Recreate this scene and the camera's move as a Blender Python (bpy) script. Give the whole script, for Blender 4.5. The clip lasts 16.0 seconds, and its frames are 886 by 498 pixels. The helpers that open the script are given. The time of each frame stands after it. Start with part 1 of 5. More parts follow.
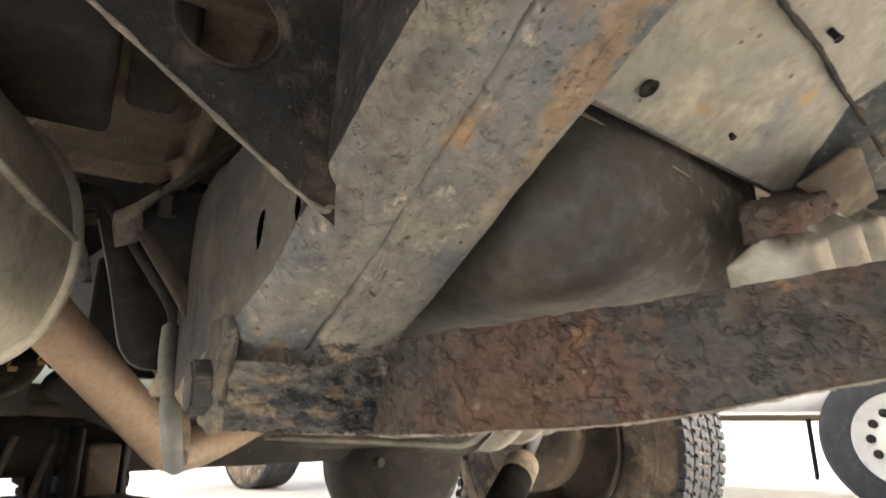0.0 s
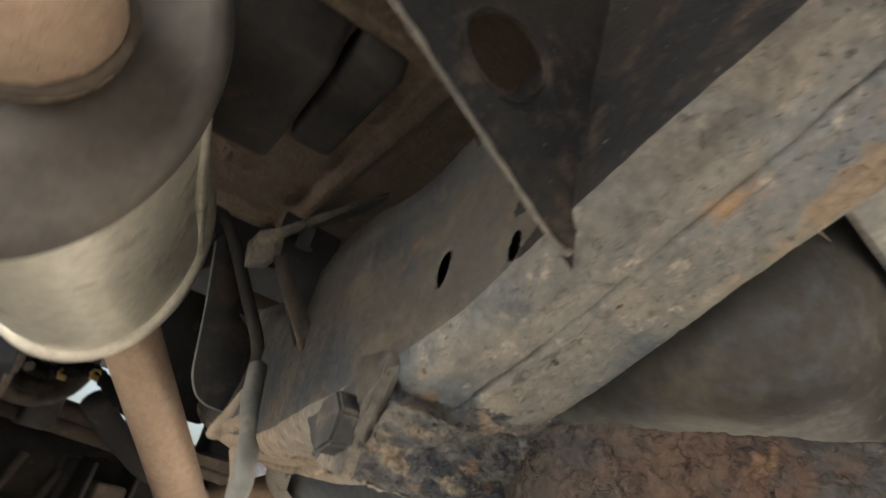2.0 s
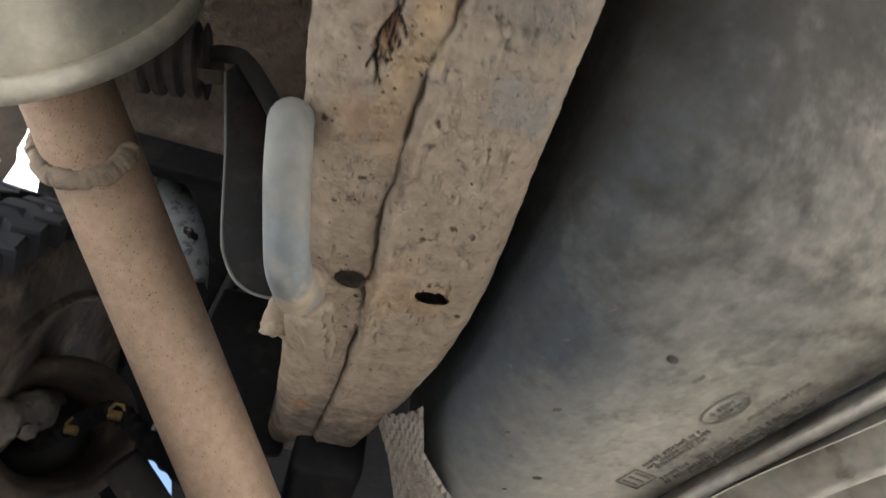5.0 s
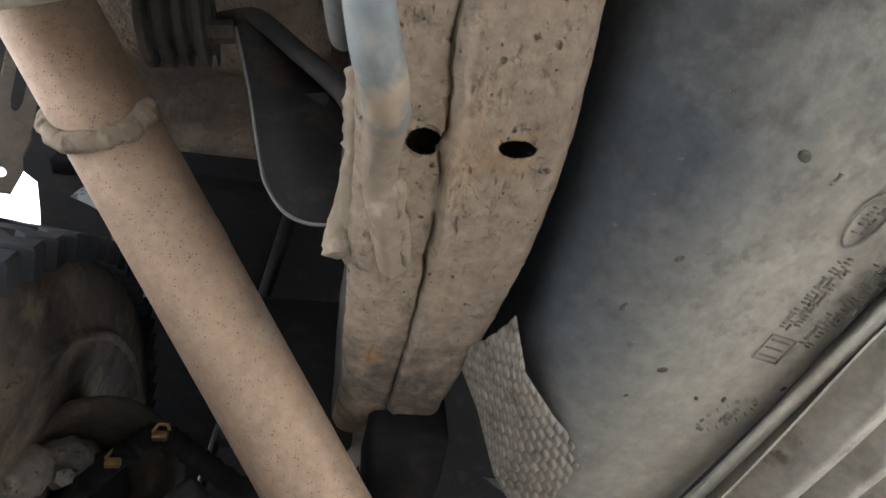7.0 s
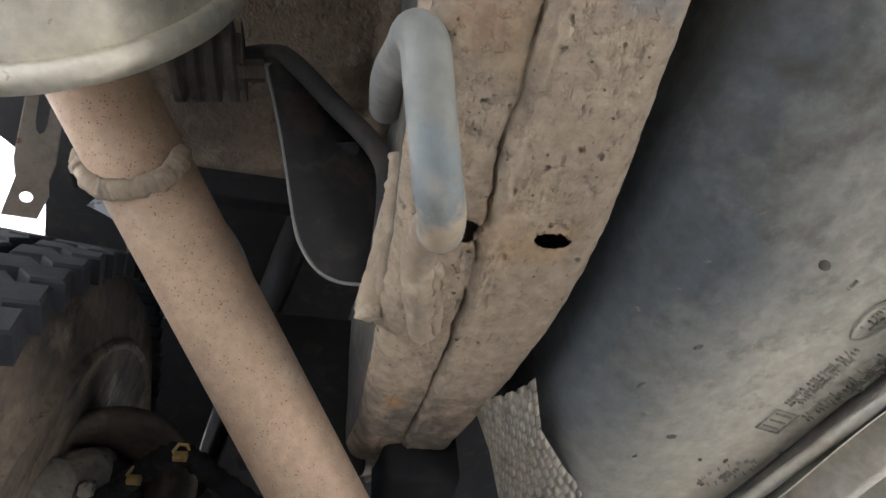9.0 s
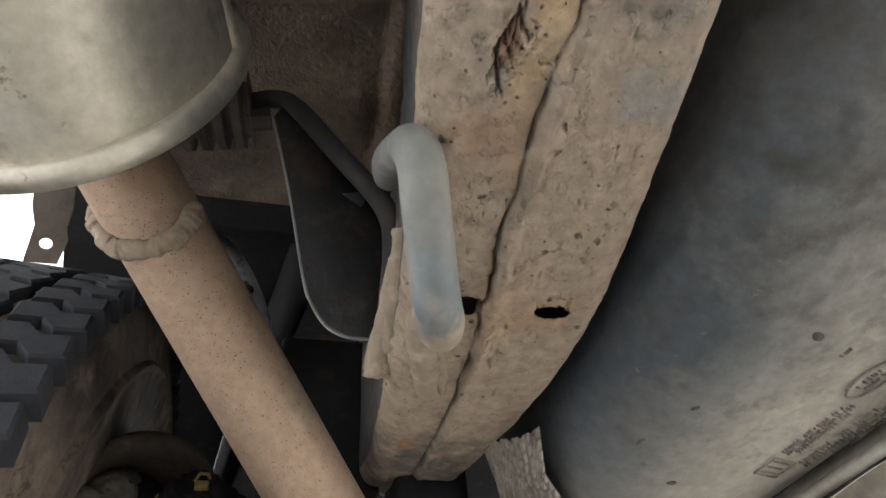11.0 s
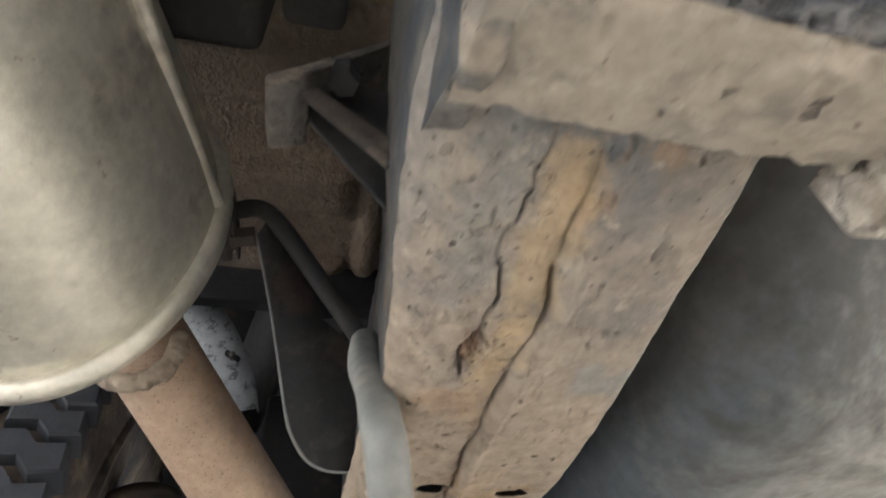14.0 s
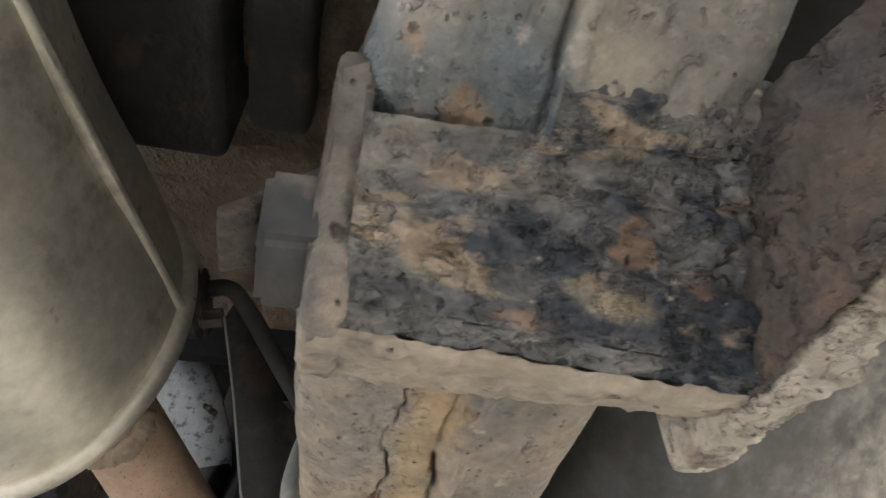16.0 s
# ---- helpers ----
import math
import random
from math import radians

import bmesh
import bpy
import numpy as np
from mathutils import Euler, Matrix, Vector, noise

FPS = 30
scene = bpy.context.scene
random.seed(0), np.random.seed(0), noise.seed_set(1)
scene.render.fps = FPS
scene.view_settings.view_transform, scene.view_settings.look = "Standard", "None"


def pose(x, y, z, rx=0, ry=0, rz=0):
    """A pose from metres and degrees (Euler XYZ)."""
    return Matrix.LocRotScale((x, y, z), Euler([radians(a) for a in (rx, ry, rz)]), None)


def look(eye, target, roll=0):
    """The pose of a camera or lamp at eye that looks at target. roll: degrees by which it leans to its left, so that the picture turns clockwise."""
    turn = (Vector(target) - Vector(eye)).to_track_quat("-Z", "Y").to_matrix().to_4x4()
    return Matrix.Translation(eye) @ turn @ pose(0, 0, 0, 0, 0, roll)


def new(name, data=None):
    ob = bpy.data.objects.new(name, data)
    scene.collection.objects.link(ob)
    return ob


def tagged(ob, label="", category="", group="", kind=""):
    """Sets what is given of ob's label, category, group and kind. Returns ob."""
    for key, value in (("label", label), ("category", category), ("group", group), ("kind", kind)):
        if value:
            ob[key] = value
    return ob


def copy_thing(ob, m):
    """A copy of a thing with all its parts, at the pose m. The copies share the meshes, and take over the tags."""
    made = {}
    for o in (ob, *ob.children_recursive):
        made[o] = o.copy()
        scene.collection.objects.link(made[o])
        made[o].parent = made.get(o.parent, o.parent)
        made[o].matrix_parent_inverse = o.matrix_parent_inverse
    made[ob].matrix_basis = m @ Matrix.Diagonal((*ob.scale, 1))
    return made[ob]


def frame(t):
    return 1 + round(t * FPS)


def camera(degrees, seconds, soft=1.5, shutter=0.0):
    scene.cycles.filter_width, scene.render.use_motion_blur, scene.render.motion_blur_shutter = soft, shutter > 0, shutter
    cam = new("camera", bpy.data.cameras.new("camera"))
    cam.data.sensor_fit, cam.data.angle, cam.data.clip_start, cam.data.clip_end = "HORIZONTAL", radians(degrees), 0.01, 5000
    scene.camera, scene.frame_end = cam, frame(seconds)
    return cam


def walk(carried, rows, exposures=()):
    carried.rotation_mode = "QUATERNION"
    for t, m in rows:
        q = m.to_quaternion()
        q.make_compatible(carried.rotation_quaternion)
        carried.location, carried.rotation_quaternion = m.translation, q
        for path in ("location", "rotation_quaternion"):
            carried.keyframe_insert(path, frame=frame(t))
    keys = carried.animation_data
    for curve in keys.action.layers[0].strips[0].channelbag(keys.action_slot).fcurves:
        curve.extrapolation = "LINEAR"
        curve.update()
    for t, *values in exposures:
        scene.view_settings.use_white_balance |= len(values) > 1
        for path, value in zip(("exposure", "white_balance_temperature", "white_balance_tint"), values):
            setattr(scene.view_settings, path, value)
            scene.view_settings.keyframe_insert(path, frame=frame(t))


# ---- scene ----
cam = camera(73.0, 16.0, shutter=0.5)
PATH = [
    (0, (0.0, 0.0, 0.41), (0.993, 1.646, 0.961), 0.0),
    (0.5, (0.009, 0.036, 0.407), (0.945, 1.666, 1.092), 1.3),
    (1, (0.021, 0.048, 0.404), (0.807, 1.764, 1.066), 6.6),
    (1.5, (-0.01, 0.01, 0.423), (0.752, 1.703, 1.166), 7.7),
    (2, (-0.049, 0.059, 0.382), (0.779, 1.631, 1.299), 14.1),
    (2.5, (0.029, 0.113, 0.358), (0.706, 1.719, 1.339), 33.1),
    (3, (0.043, 0.203, 0.339), (0.78, 1.759, 1.355), 37.0),
    (3.2, (0.04, 0.22, 0.315), (0.76, 1.753, 1.379), 33.3),
    (5.3, (0.085, 0.359, 0.251), (0.396, 1.566, 1.816), -1.0),
    (5.5, (0.087, 0.371, 0.246), (0.392, 1.53, 1.847), -3.8),
    (6, (0.072, 0.407, 0.238), (0.39, 1.522, 1.867), -7.3),
    (6.5, (0.066, 0.429, 0.226), (0.389, 1.498, 1.886), -9.0),
    (7, (0.064, 0.426, 0.231), (0.387, 1.504, 1.884), -8.7),
    (7.5, (0.058, 0.417, 0.235), (0.376, 1.529, 1.867), -6.3),
    (8, (0.053, 0.411, 0.237), (0.38, 1.544, 1.852), -5.8),
    (8.5, (0.04, 0.397, 0.248), (0.402, 1.554, 1.838), -7.0),
    (9, (0.042, 0.39, 0.249), (0.41, 1.552, 1.835), -7.0),
    (9.2, (0.04, 0.39, 0.252), (0.413, 1.551, 1.837), -7.2),
    (11.3, (0.041, 0.355, 0.271), (0.358, 1.596, 1.807), -5.3),
    (11.5, (0.042, 0.358, 0.276), (0.348, 1.535, 1.864), -4.0),
    (12, (0.038, 0.344, 0.286), (0.341, 1.532, 1.866), -3.7),
    (12.5, (0.035, 0.33, 0.295), (0.345, 1.537, 1.859), -3.7),
    (13, (0.027, 0.312, 0.309), (0.343, 1.55, 1.848), -3.9),
    (13.5, (0.026, 0.293, 0.314), (0.354, 1.527, 1.854), -5.2),
    (14, (0.036, 0.275, 0.321), (0.417, 1.653, 1.719), -4.8),
    (14.5, (0.047, 0.244, 0.328), (0.384, 1.58, 1.778), -2.0),
    (15, (0.053, 0.241, 0.329), (0.373, 1.605, 1.756), -1.4),
    (15.5, (0.053, 0.23, 0.342), (0.369, 1.607, 1.758), -0.8),
    (16, (0.059, 0.219, 0.346), (0.391, 1.619, 1.735), -1.4),
]

EXPOSURES = [(0.0, 1.35, 6650, 10), (1.0, 1.25, 6550, 10), (2.0, 1.25, 6500, 10), (3.0, 1.35, 6400, 10), (5.5, 1.27, 5700, 10), (7.0, 1.35, 5600, 10), (9.0, 1.42, 5600, 10), (11.5, 1.27, 5850, 10), (12.5, 1.42, 5800, 10), (14.0, 1.7, 5850, 10), (15.5, 1.3, 5950, 10), (16.0, 1.42, 5950, 10)]
walk(cam, [(t, look(eye, target, roll)) for t, eye, target, roll in PATH], EXPOSURES)

# ---- world, sun ----
SUN_AZ, SUN_EL = radians(118), radians(34)      # where the sun stands: azimuth from +y, clockwise
world = bpy.data.worlds.new("world")
scene.world = world
world.use_nodes = True
wn = world.node_tree.nodes
sky = wn.new("ShaderNodeTexSky")
sky.sky_type, sky.sun_disc = "NISHITA", False
sky.sun_elevation, sky.sun_rotation = SUN_EL, SUN_AZ
sky.dust_density, sky.ozone_density, sky.air_density = 6.0, 0.4, 1.0
wn["Background"].inputs["Strength"].default_value = 0.15
world.node_tree.links.new(sky.outputs["Color"], wn["Background"].inputs["Color"])
sun = new("sun", bpy.data.lights.new("sun", "SUN"))
sun.data.energy, sun.data.angle, sun.data.color = 5.0, radians(0.6), (1.0, 0.95, 0.87)
toward = Vector((math.sin(SUN_AZ) * math.cos(SUN_EL), math.cos(SUN_AZ) * math.cos(SUN_EL), math.sin(SUN_EL)))
sun.matrix_world = look(toward * 20, (0, 0, 0))


# ---- materials ----
def material(name, base, layers=(), rough=0.8, metal=0.0, bumps=(), spec=0.4, var=0.12, coords="Object", grad=None, chips=(), patches=(), pits=()):
    """base colour; layers of (colour, scale, low, high, detail[, stretch]); bumps of (scale, distance, detail)."""
    m = bpy.data.materials.new(name)
    m.use_nodes = True
    n, l = m.node_tree.nodes, m.node_tree.links
    p = n["Principled BSDF"]
    p.inputs["Roughness"].default_value, p.inputs["Metallic"].default_value = rough, metal
    p.inputs["Specular IOR Level"].default_value = spec
    tc = n.new("ShaderNodeTexCoord")
    def noise_at(scale, detail, stretch=None, seed=0.0):
        mp = n.new("ShaderNodeMapping")
        mp.inputs["Location"].default_value = (seed, seed * 1.7, seed * 0.6)
        if stretch:
            mp.inputs["Scale"].default_value = stretch
        l.new(tc.outputs[coords], mp.inputs["Vector"])
        t = n.new("ShaderNodeTexNoise")
        t.inputs["Scale"].default_value, t.inputs["Detail"].default_value = scale, detail
        t.inputs["Roughness"].default_value = 0.62
        l.new(mp.outputs[0], t.inputs["Vector"])
        return t.outputs["Fac"]
    col = None
    rgb = n.new("ShaderNodeRGB")
    rgb.outputs[0].default_value = (*base, 1)
    col = rgb.outputs[0]
    for k, lay in enumerate(layers):
        c, scale, lo, hi, detail = lay[:5]
        f = noise_at(scale, detail, lay[5] if len(lay) > 5 else None, 3.1 * k + 0.7)
        r = n.new("ShaderNodeMapRange")
        r.inputs["From Min"].default_value, r.inputs["From Max"].default_value = lo, hi
        l.new(f, r.inputs["Value"])
        mx = n.new("ShaderNodeMix")
        mx.data_type = "RGBA"
        l.new(r.outputs[0], mx.inputs["Factor"])
        l.new(col, mx.inputs["A"])
        mx.inputs["B"].default_value = (*c, 1)
        col = mx.outputs["Result"]
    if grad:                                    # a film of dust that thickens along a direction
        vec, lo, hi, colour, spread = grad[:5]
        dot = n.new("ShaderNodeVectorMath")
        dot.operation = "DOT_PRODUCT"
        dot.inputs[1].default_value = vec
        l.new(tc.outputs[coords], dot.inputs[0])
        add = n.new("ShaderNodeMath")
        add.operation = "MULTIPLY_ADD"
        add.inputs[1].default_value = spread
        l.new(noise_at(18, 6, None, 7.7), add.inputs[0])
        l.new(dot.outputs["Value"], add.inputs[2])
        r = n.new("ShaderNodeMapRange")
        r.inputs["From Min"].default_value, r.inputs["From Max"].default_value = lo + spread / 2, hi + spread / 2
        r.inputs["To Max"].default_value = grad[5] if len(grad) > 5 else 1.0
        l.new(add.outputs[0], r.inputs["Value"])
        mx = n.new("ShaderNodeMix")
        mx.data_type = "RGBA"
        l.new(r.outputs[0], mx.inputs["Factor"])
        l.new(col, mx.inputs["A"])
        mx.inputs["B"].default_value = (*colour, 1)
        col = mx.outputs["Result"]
    for k, (colour, centre, size, amount, *soft) in enumerate(patches):       # single ragged-edged patches: stains, and on the tank painted shade
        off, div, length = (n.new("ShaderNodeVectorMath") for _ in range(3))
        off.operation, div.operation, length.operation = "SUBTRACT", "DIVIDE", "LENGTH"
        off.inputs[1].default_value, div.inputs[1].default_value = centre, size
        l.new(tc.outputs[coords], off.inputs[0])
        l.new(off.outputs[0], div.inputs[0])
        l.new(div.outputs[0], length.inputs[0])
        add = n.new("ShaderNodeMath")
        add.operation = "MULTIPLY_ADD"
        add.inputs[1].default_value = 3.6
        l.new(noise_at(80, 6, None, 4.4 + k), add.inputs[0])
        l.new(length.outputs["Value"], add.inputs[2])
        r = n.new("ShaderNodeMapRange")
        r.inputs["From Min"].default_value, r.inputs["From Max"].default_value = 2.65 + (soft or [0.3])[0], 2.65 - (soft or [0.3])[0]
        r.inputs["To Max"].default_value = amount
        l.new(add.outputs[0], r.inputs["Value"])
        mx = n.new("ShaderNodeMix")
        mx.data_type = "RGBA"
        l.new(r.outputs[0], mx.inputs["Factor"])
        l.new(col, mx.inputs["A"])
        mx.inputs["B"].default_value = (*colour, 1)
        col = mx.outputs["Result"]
    dents = []
    for k, (scale, radius, colour, depth, share) in enumerate(pits):       # scattered round pits with dirt in them
        mp = n.new("ShaderNodeMapping")
        mp.inputs["Location"].default_value = (1.3 + k, 0.4 * k, 2.1)
        l.new(tc.outputs[coords], mp.inputs["Vector"])
        warp, vor = n.new("ShaderNodeVectorMath"), n.new("ShaderNodeTexVoronoi")
        warp.operation = "MULTIPLY_ADD"
        warp.inputs[1].default_value = (0.4 / scale,) * 3
        nz = n.new("ShaderNodeTexNoise")
        nz.inputs["Scale"].default_value = scale * 2.5
        l.new(mp.outputs[0], nz.inputs["Vector"])
        l.new(nz.outputs["Color"], warp.inputs[0])
        l.new(mp.outputs[0], warp.inputs[2])
        vor.inputs["Scale"].default_value = scale
        l.new(warp.outputs[0], vor.inputs["Vector"])
        sep, few, spot, both = n.new("ShaderNodeSeparateColor"), n.new("ShaderNodeMath"), n.new("ShaderNodeMapRange"), n.new("ShaderNodeMath")
        l.new(vor.outputs["Color"], sep.inputs[0])
        few.operation, both.operation = "LESS_THAN", "MULTIPLY"
        few.inputs[1].default_value = share
        l.new(sep.outputs[0], few.inputs[0])
        spot.inputs["From Min"].default_value, spot.inputs["From Max"].default_value = radius, radius * 0.45
        l.new(vor.outputs["Distance"], spot.inputs["Value"])
        l.new(few.outputs[0], both.inputs[0])
        l.new(spot.outputs[0], both.inputs[1])
        mx = n.new("ShaderNodeMix")
        mx.data_type = "RGBA"
        l.new(both.outputs[0], mx.inputs["Factor"])
        l.new(col, mx.inputs["A"])
        mx.inputs["B"].default_value = (*colour, 1)
        col = mx.outputs["Result"]
        dents.append((both.outputs[0], depth))
    if var:
        f = noise_at(160, 3, None, 9.3)
        r = n.new("ShaderNodeMapRange")
        r.inputs["From Min"].default_value, r.inputs["From Max"].default_value = 0.3, 0.7
        r.inputs["To Min"].default_value, r.inputs["To Max"].default_value = 1 - var, 1 + var
        l.new(f, r.inputs["Value"])
        hs = n.new("ShaderNodeHueSaturation")
        l.new(r.outputs[0], hs.inputs["Value"])
        l.new(col, hs.inputs["Color"])
        col = hs.outputs[0]
    l.new(col, p.inputs["Base Color"])
    f = noise_at(60, 4, None, 5.5)
    r = n.new("ShaderNodeMapRange")
    r.inputs["To Min"].default_value, r.inputs["To Max"].default_value = max(rough - 0.15, 0.05), min(rough + 0.15, 1)
    l.new(f, r.inputs["Value"])
    l.new(r.outputs[0], p.inputs["Roughness"])
    prev = None
    for k, (scale, dist, detail) in enumerate(bumps):
        b = n.new("ShaderNodeBump")
        b.inputs["Strength"].default_value, b.inputs["Distance"].default_value = 1.0, dist
        l.new(noise_at(scale, detail, None, 2.2 + k), b.inputs["Height"])
        if prev:
            l.new(prev, b.inputs["Normal"])
        prev = b.outputs[0]
    for k, (scale, lo, hi, dist) in enumerate(chips):          # ragged chips with sharp edges
        r = n.new("ShaderNodeMapRange")
        r.inputs["From Min"].default_value, r.inputs["From Max"].default_value = lo, hi
        l.new(noise_at(scale, 5, None, 11.3 + k), r.inputs["Value"])
        b = n.new("ShaderNodeBump")
        b.inputs["Strength"].default_value, b.inputs["Distance"].default_value = 1.0, dist
        l.new(r.outputs[0], b.inputs["Height"])
        if prev:
            l.new(prev, b.inputs["Normal"])
        prev = b.outputs[0]
    for socket, depth in dents:
        b = n.new("ShaderNodeBump")
        b.invert = True
        b.inputs["Strength"].default_value, b.inputs["Distance"].default_value = 1.0, depth
        l.new(socket, b.inputs["Height"])
        if prev:
            l.new(prev, b.inputs["Normal"])
        prev = b.outputs[0]
    if prev:
        l.new(prev, p.inputs["Normal"])
    return m


TAN, GREY, RUST, ORANGE = (0.36, 0.29, 0.21), (0.25, 0.26, 0.26), (0.16, 0.075, 0.04), (0.42, 0.22, 0.09)
BLACK = (0.02, 0.022, 0.025)
M_rail = material("rail_paint_and_dust", (0.21, 0.20, 0.175), [
    ((0.105, 0.12, 0.13), 13, 0.45, 0.57, 6), ((0.27, 0.245, 0.20), 19, 0.55, 0.68, 6), ((0.33, 0.20, 0.095), 24, 0.58, 0.68, 6, (1, 0.4, 1)),
    ((0.36, 0.33, 0.27), 90, 0.60, 0.70, 4)], rough=0.85, bumps=[(75, 0.0007, 6), (420, 0.0009, 5)], pits=[(120, 0.17, (0.11, 0.085, 0.06), 0.0014, 0.22), (320, 0.2, (0.13, 0.10, 0.075), 0.0007, 0.2)],
    grad=((0.0, 1.0, 0.0), 0.0, 0.12, (0.385, 0.300, 0.215), 0.24, 0.75), chips=[(55, 0.54, 0.60, 0.0005), (210, 0.60, 0.66, 0.0007)], var=0.22,
    patches=[((0.17, 0.085, 0.05), (-0.0220, 0.1095, 0.0), (0.0028, 0.009, 0.03), 0.65), ((0.41, 0.305, 0.175), (-0.0120, 0.080, 0.0), (0.0075, 0.042, 0.03), 0.6), ((0.38, 0.26, 0.14), (-0.014, 0.125, 0.0), (0.006, 0.025, 0.03), 0.4),
             ((0.19, 0.20, 0.20), (0.022, 0.118, 0.0), (0.010, 0.012, 0.03), 0.6), ((0.20, 0.20, 0.19), (-0.028, 0.06, 0.0), (0.009, 0.035, 0.03), 0.5),
             ((0.36, 0.23, 0.11), (0.016, 0.205, 0.0), (0.012, 0.010, 0.03), 0.45), ((0.30, 0.18, 0.10), (-0.024, 0.137, 0.0), (0.010, 0.008, 0.03), 0.45),
             ((0.40, 0.21, 0.08), (-0.018, 0.322, 0.02), (0.005, 0.006, 0.03), 0.8), ((0.085, 0.075, 0.065), (0.0, 0.352, 0.03), (0.075, 0.034, 0.06), 0.85, 0.6),
             ((0.15, 0.17, 0.19), (0.015, -0.16, 0.12), (0.02, 0.05, 0.06), 0.5), ((0.37, 0.22, 0.09), (0.036, -0.17, 0.12), (0.010, 0.05, 0.06), 0.4),
             ((0.07, 0.058, 0.048), (-0.002, -0.38, 0.2), (0.014, 0.13, 0.15), 0.75, 0.9), ((0.07, 0.058, 0.048), (-0.0235, -0.20, 0.1), (0.010, 0.10, 0.1), 0.7, 0.9)])
M_pitted = material("pitted_black_scale", (0.130, 0.127, 0.122), [
    ((0.20, 0.182, 0.155), 60, 0.48, 0.62, 6, (0.45, 1, 1)), ((0.040, 0.045, 0.055), 42, 0.50, 0.59, 7, (0.42, 1, 1)), ((0.27, 0.215, 0.155), 70, 0.575, 0.64, 7, (0.4, 1, 1)), ((0.33, 0.28, 0.22), 190, 0.63, 0.70, 5, (0.6, 1, 1))],
    rough=0.66, bumps=[(120, 0.0022, 7), (480, 0.0008, 5)], chips=[(60, 0.50, 0.57, 0.0016), (150, 0.55, 0.62, 0.0010)], var=0.25, pits=[(170, 0.2, (0.03, 0.03, 0.035), 0.0015, 0.22)],
    patches=[((0.33, 0.25, 0.17), (-0.021, -0.020, 0.0085), (0.012, 0.02, 0.0024), 0.5, 0.3), ((0.36, 0.28, 0.19), (-0.032, -0.020, 0.0045), (0.005, 0.02, 0.0012), 0.5, 0.2),
             ((0.24, 0.155, 0.10), (0.012, -0.018, 0.0035), (0.0055, 0.02, 0.0032), 0.7, 0.12), ((0.29, 0.235, 0.145), (0.010, -0.012, -0.007), (0.010, 0.02, 0.0026), 0.55, 0.3),
             ((0.20, 0.125, 0.085), (-0.008, -0.008, -0.0105), (0.007, 0.02, 0.0018), 0.65, 0.15), ((0.21, 0.115, 0.08), (0.026, -0.016, -0.0025), (0.0045, 0.02, 0.0028), 0.65, 0.12)])
M_rust = material("heavy_rust", (0.092, 0.073, 0.060), [
    ((0.122, 0.075, 0.054), 16, 0.47, 0.6, 7), ((0.036, 0.037, 0.041), 15, 0.50, 0.57, 8), ((0.23, 0.14, 0.08), 50, 0.58, 0.68, 6), ((0.30, 0.25, 0.19), 90, 0.64, 0.74, 4)],
    rough=0.9, bumps=[(160, 0.0018, 6), (600, 0.0005, 4)], chips=[(38, 0.52, 0.56, 0.0016), (100, 0.55, 0.62, 0.0011)], var=0.25,
    patches=[((0.07, 0.072, 0.072), (0.135, -0.15, 0.01), (0.045, 0.06, 0.05), 0.75), ((0.125, 0.08, 0.058), (0.075, -0.075, 0.012), (0.026, 0.035, 0.05), 0.7), ((0.062, 0.055, 0.048), (0.037, -0.03, 0.01), (0.018, 0.045, 0.05), 0.8, 0.6), ((0.045, 0.046, 0.05), (0.037, -0.045, 0.022), (0.02, 0.02, 0.010), 0.6)])
M_mud = material("dried_mud", (0.33, 0.285, 0.225), [((0.22, 0.195, 0.16), 45, 0.5, 0.62, 6), ((0.42, 0.37, 0.30), 75, 0.56, 0.68, 5)],
    rough=0.95, bumps=[(90, 0.0007, 6), (420, 0.0007, 5)], var=0.16, pits=[(110, 0.2, (0.15, 0.125, 0.10), 0.0018, 0.3), (260, 0.2, (0.18, 0.15, 0.12), 0.0008, 0.3)])
M_lip = material("porous_pale_edge", (0.40, 0.36, 0.30), [((0.27, 0.235, 0.19), 60, 0.5, 0.6, 6), ((0.50, 0.46, 0.40), 90, 0.54, 0.66, 5)], rough=0.95, bumps=[(160, 0.0012, 6), (600, 0.0008, 5)], var=0.2,
    chips=[(140, 0.52, 0.58, 0.0010)], pits=[(170, 0.22, (0.15, 0.12, 0.095), 0.0020, 0.35), (420, 0.22, (0.18, 0.15, 0.12), 0.0010, 0.35)])
M_muffler = material("dusty_steel", (0.60, 0.575, 0.485), [((0.76, 0.72, 0.62), 8, 0.45, 0.62, 6, (1, 0.5, 1)), ((0.38, 0.35, 0.28), 22, 0.58, 0.7, 5), ((0.30, 0.23, 0.16), 90, 0.66, 0.73, 4)],
    rough=0.44, metal=0.72, bumps=[(120, 0.0003, 4), (14, 0.0012, 2)])
# Darker steel for the near end cap: its shade is put into the colour.
M_cap = material("shaded_muffler_end", (0.10, 0.09, 0.08), [((0.14, 0.125, 0.105), 14, 0.5, 0.7, 4)], rough=0.6, metal=0.4)
M_pipe = material("heat_tinted_pipe", (0.44, 0.325, 0.235), [((0.38, 0.265, 0.19), 7, 0.5, 0.65, 3), ((0.47, 0.40, 0.32), 10, 0.5, 0.7, 4), ((0.30, 0.20, 0.14), 1100, 0.62, 0.70, 2)], rough=0.6, metal=0.3, bumps=[(400, 0.0002, 3)],
    pits=[(560, 0.25, (0.17, 0.10, 0.065), 0.0002, 0.50), (260, 0.13, (0.13, 0.075, 0.05), 0.0002, 0.15)])
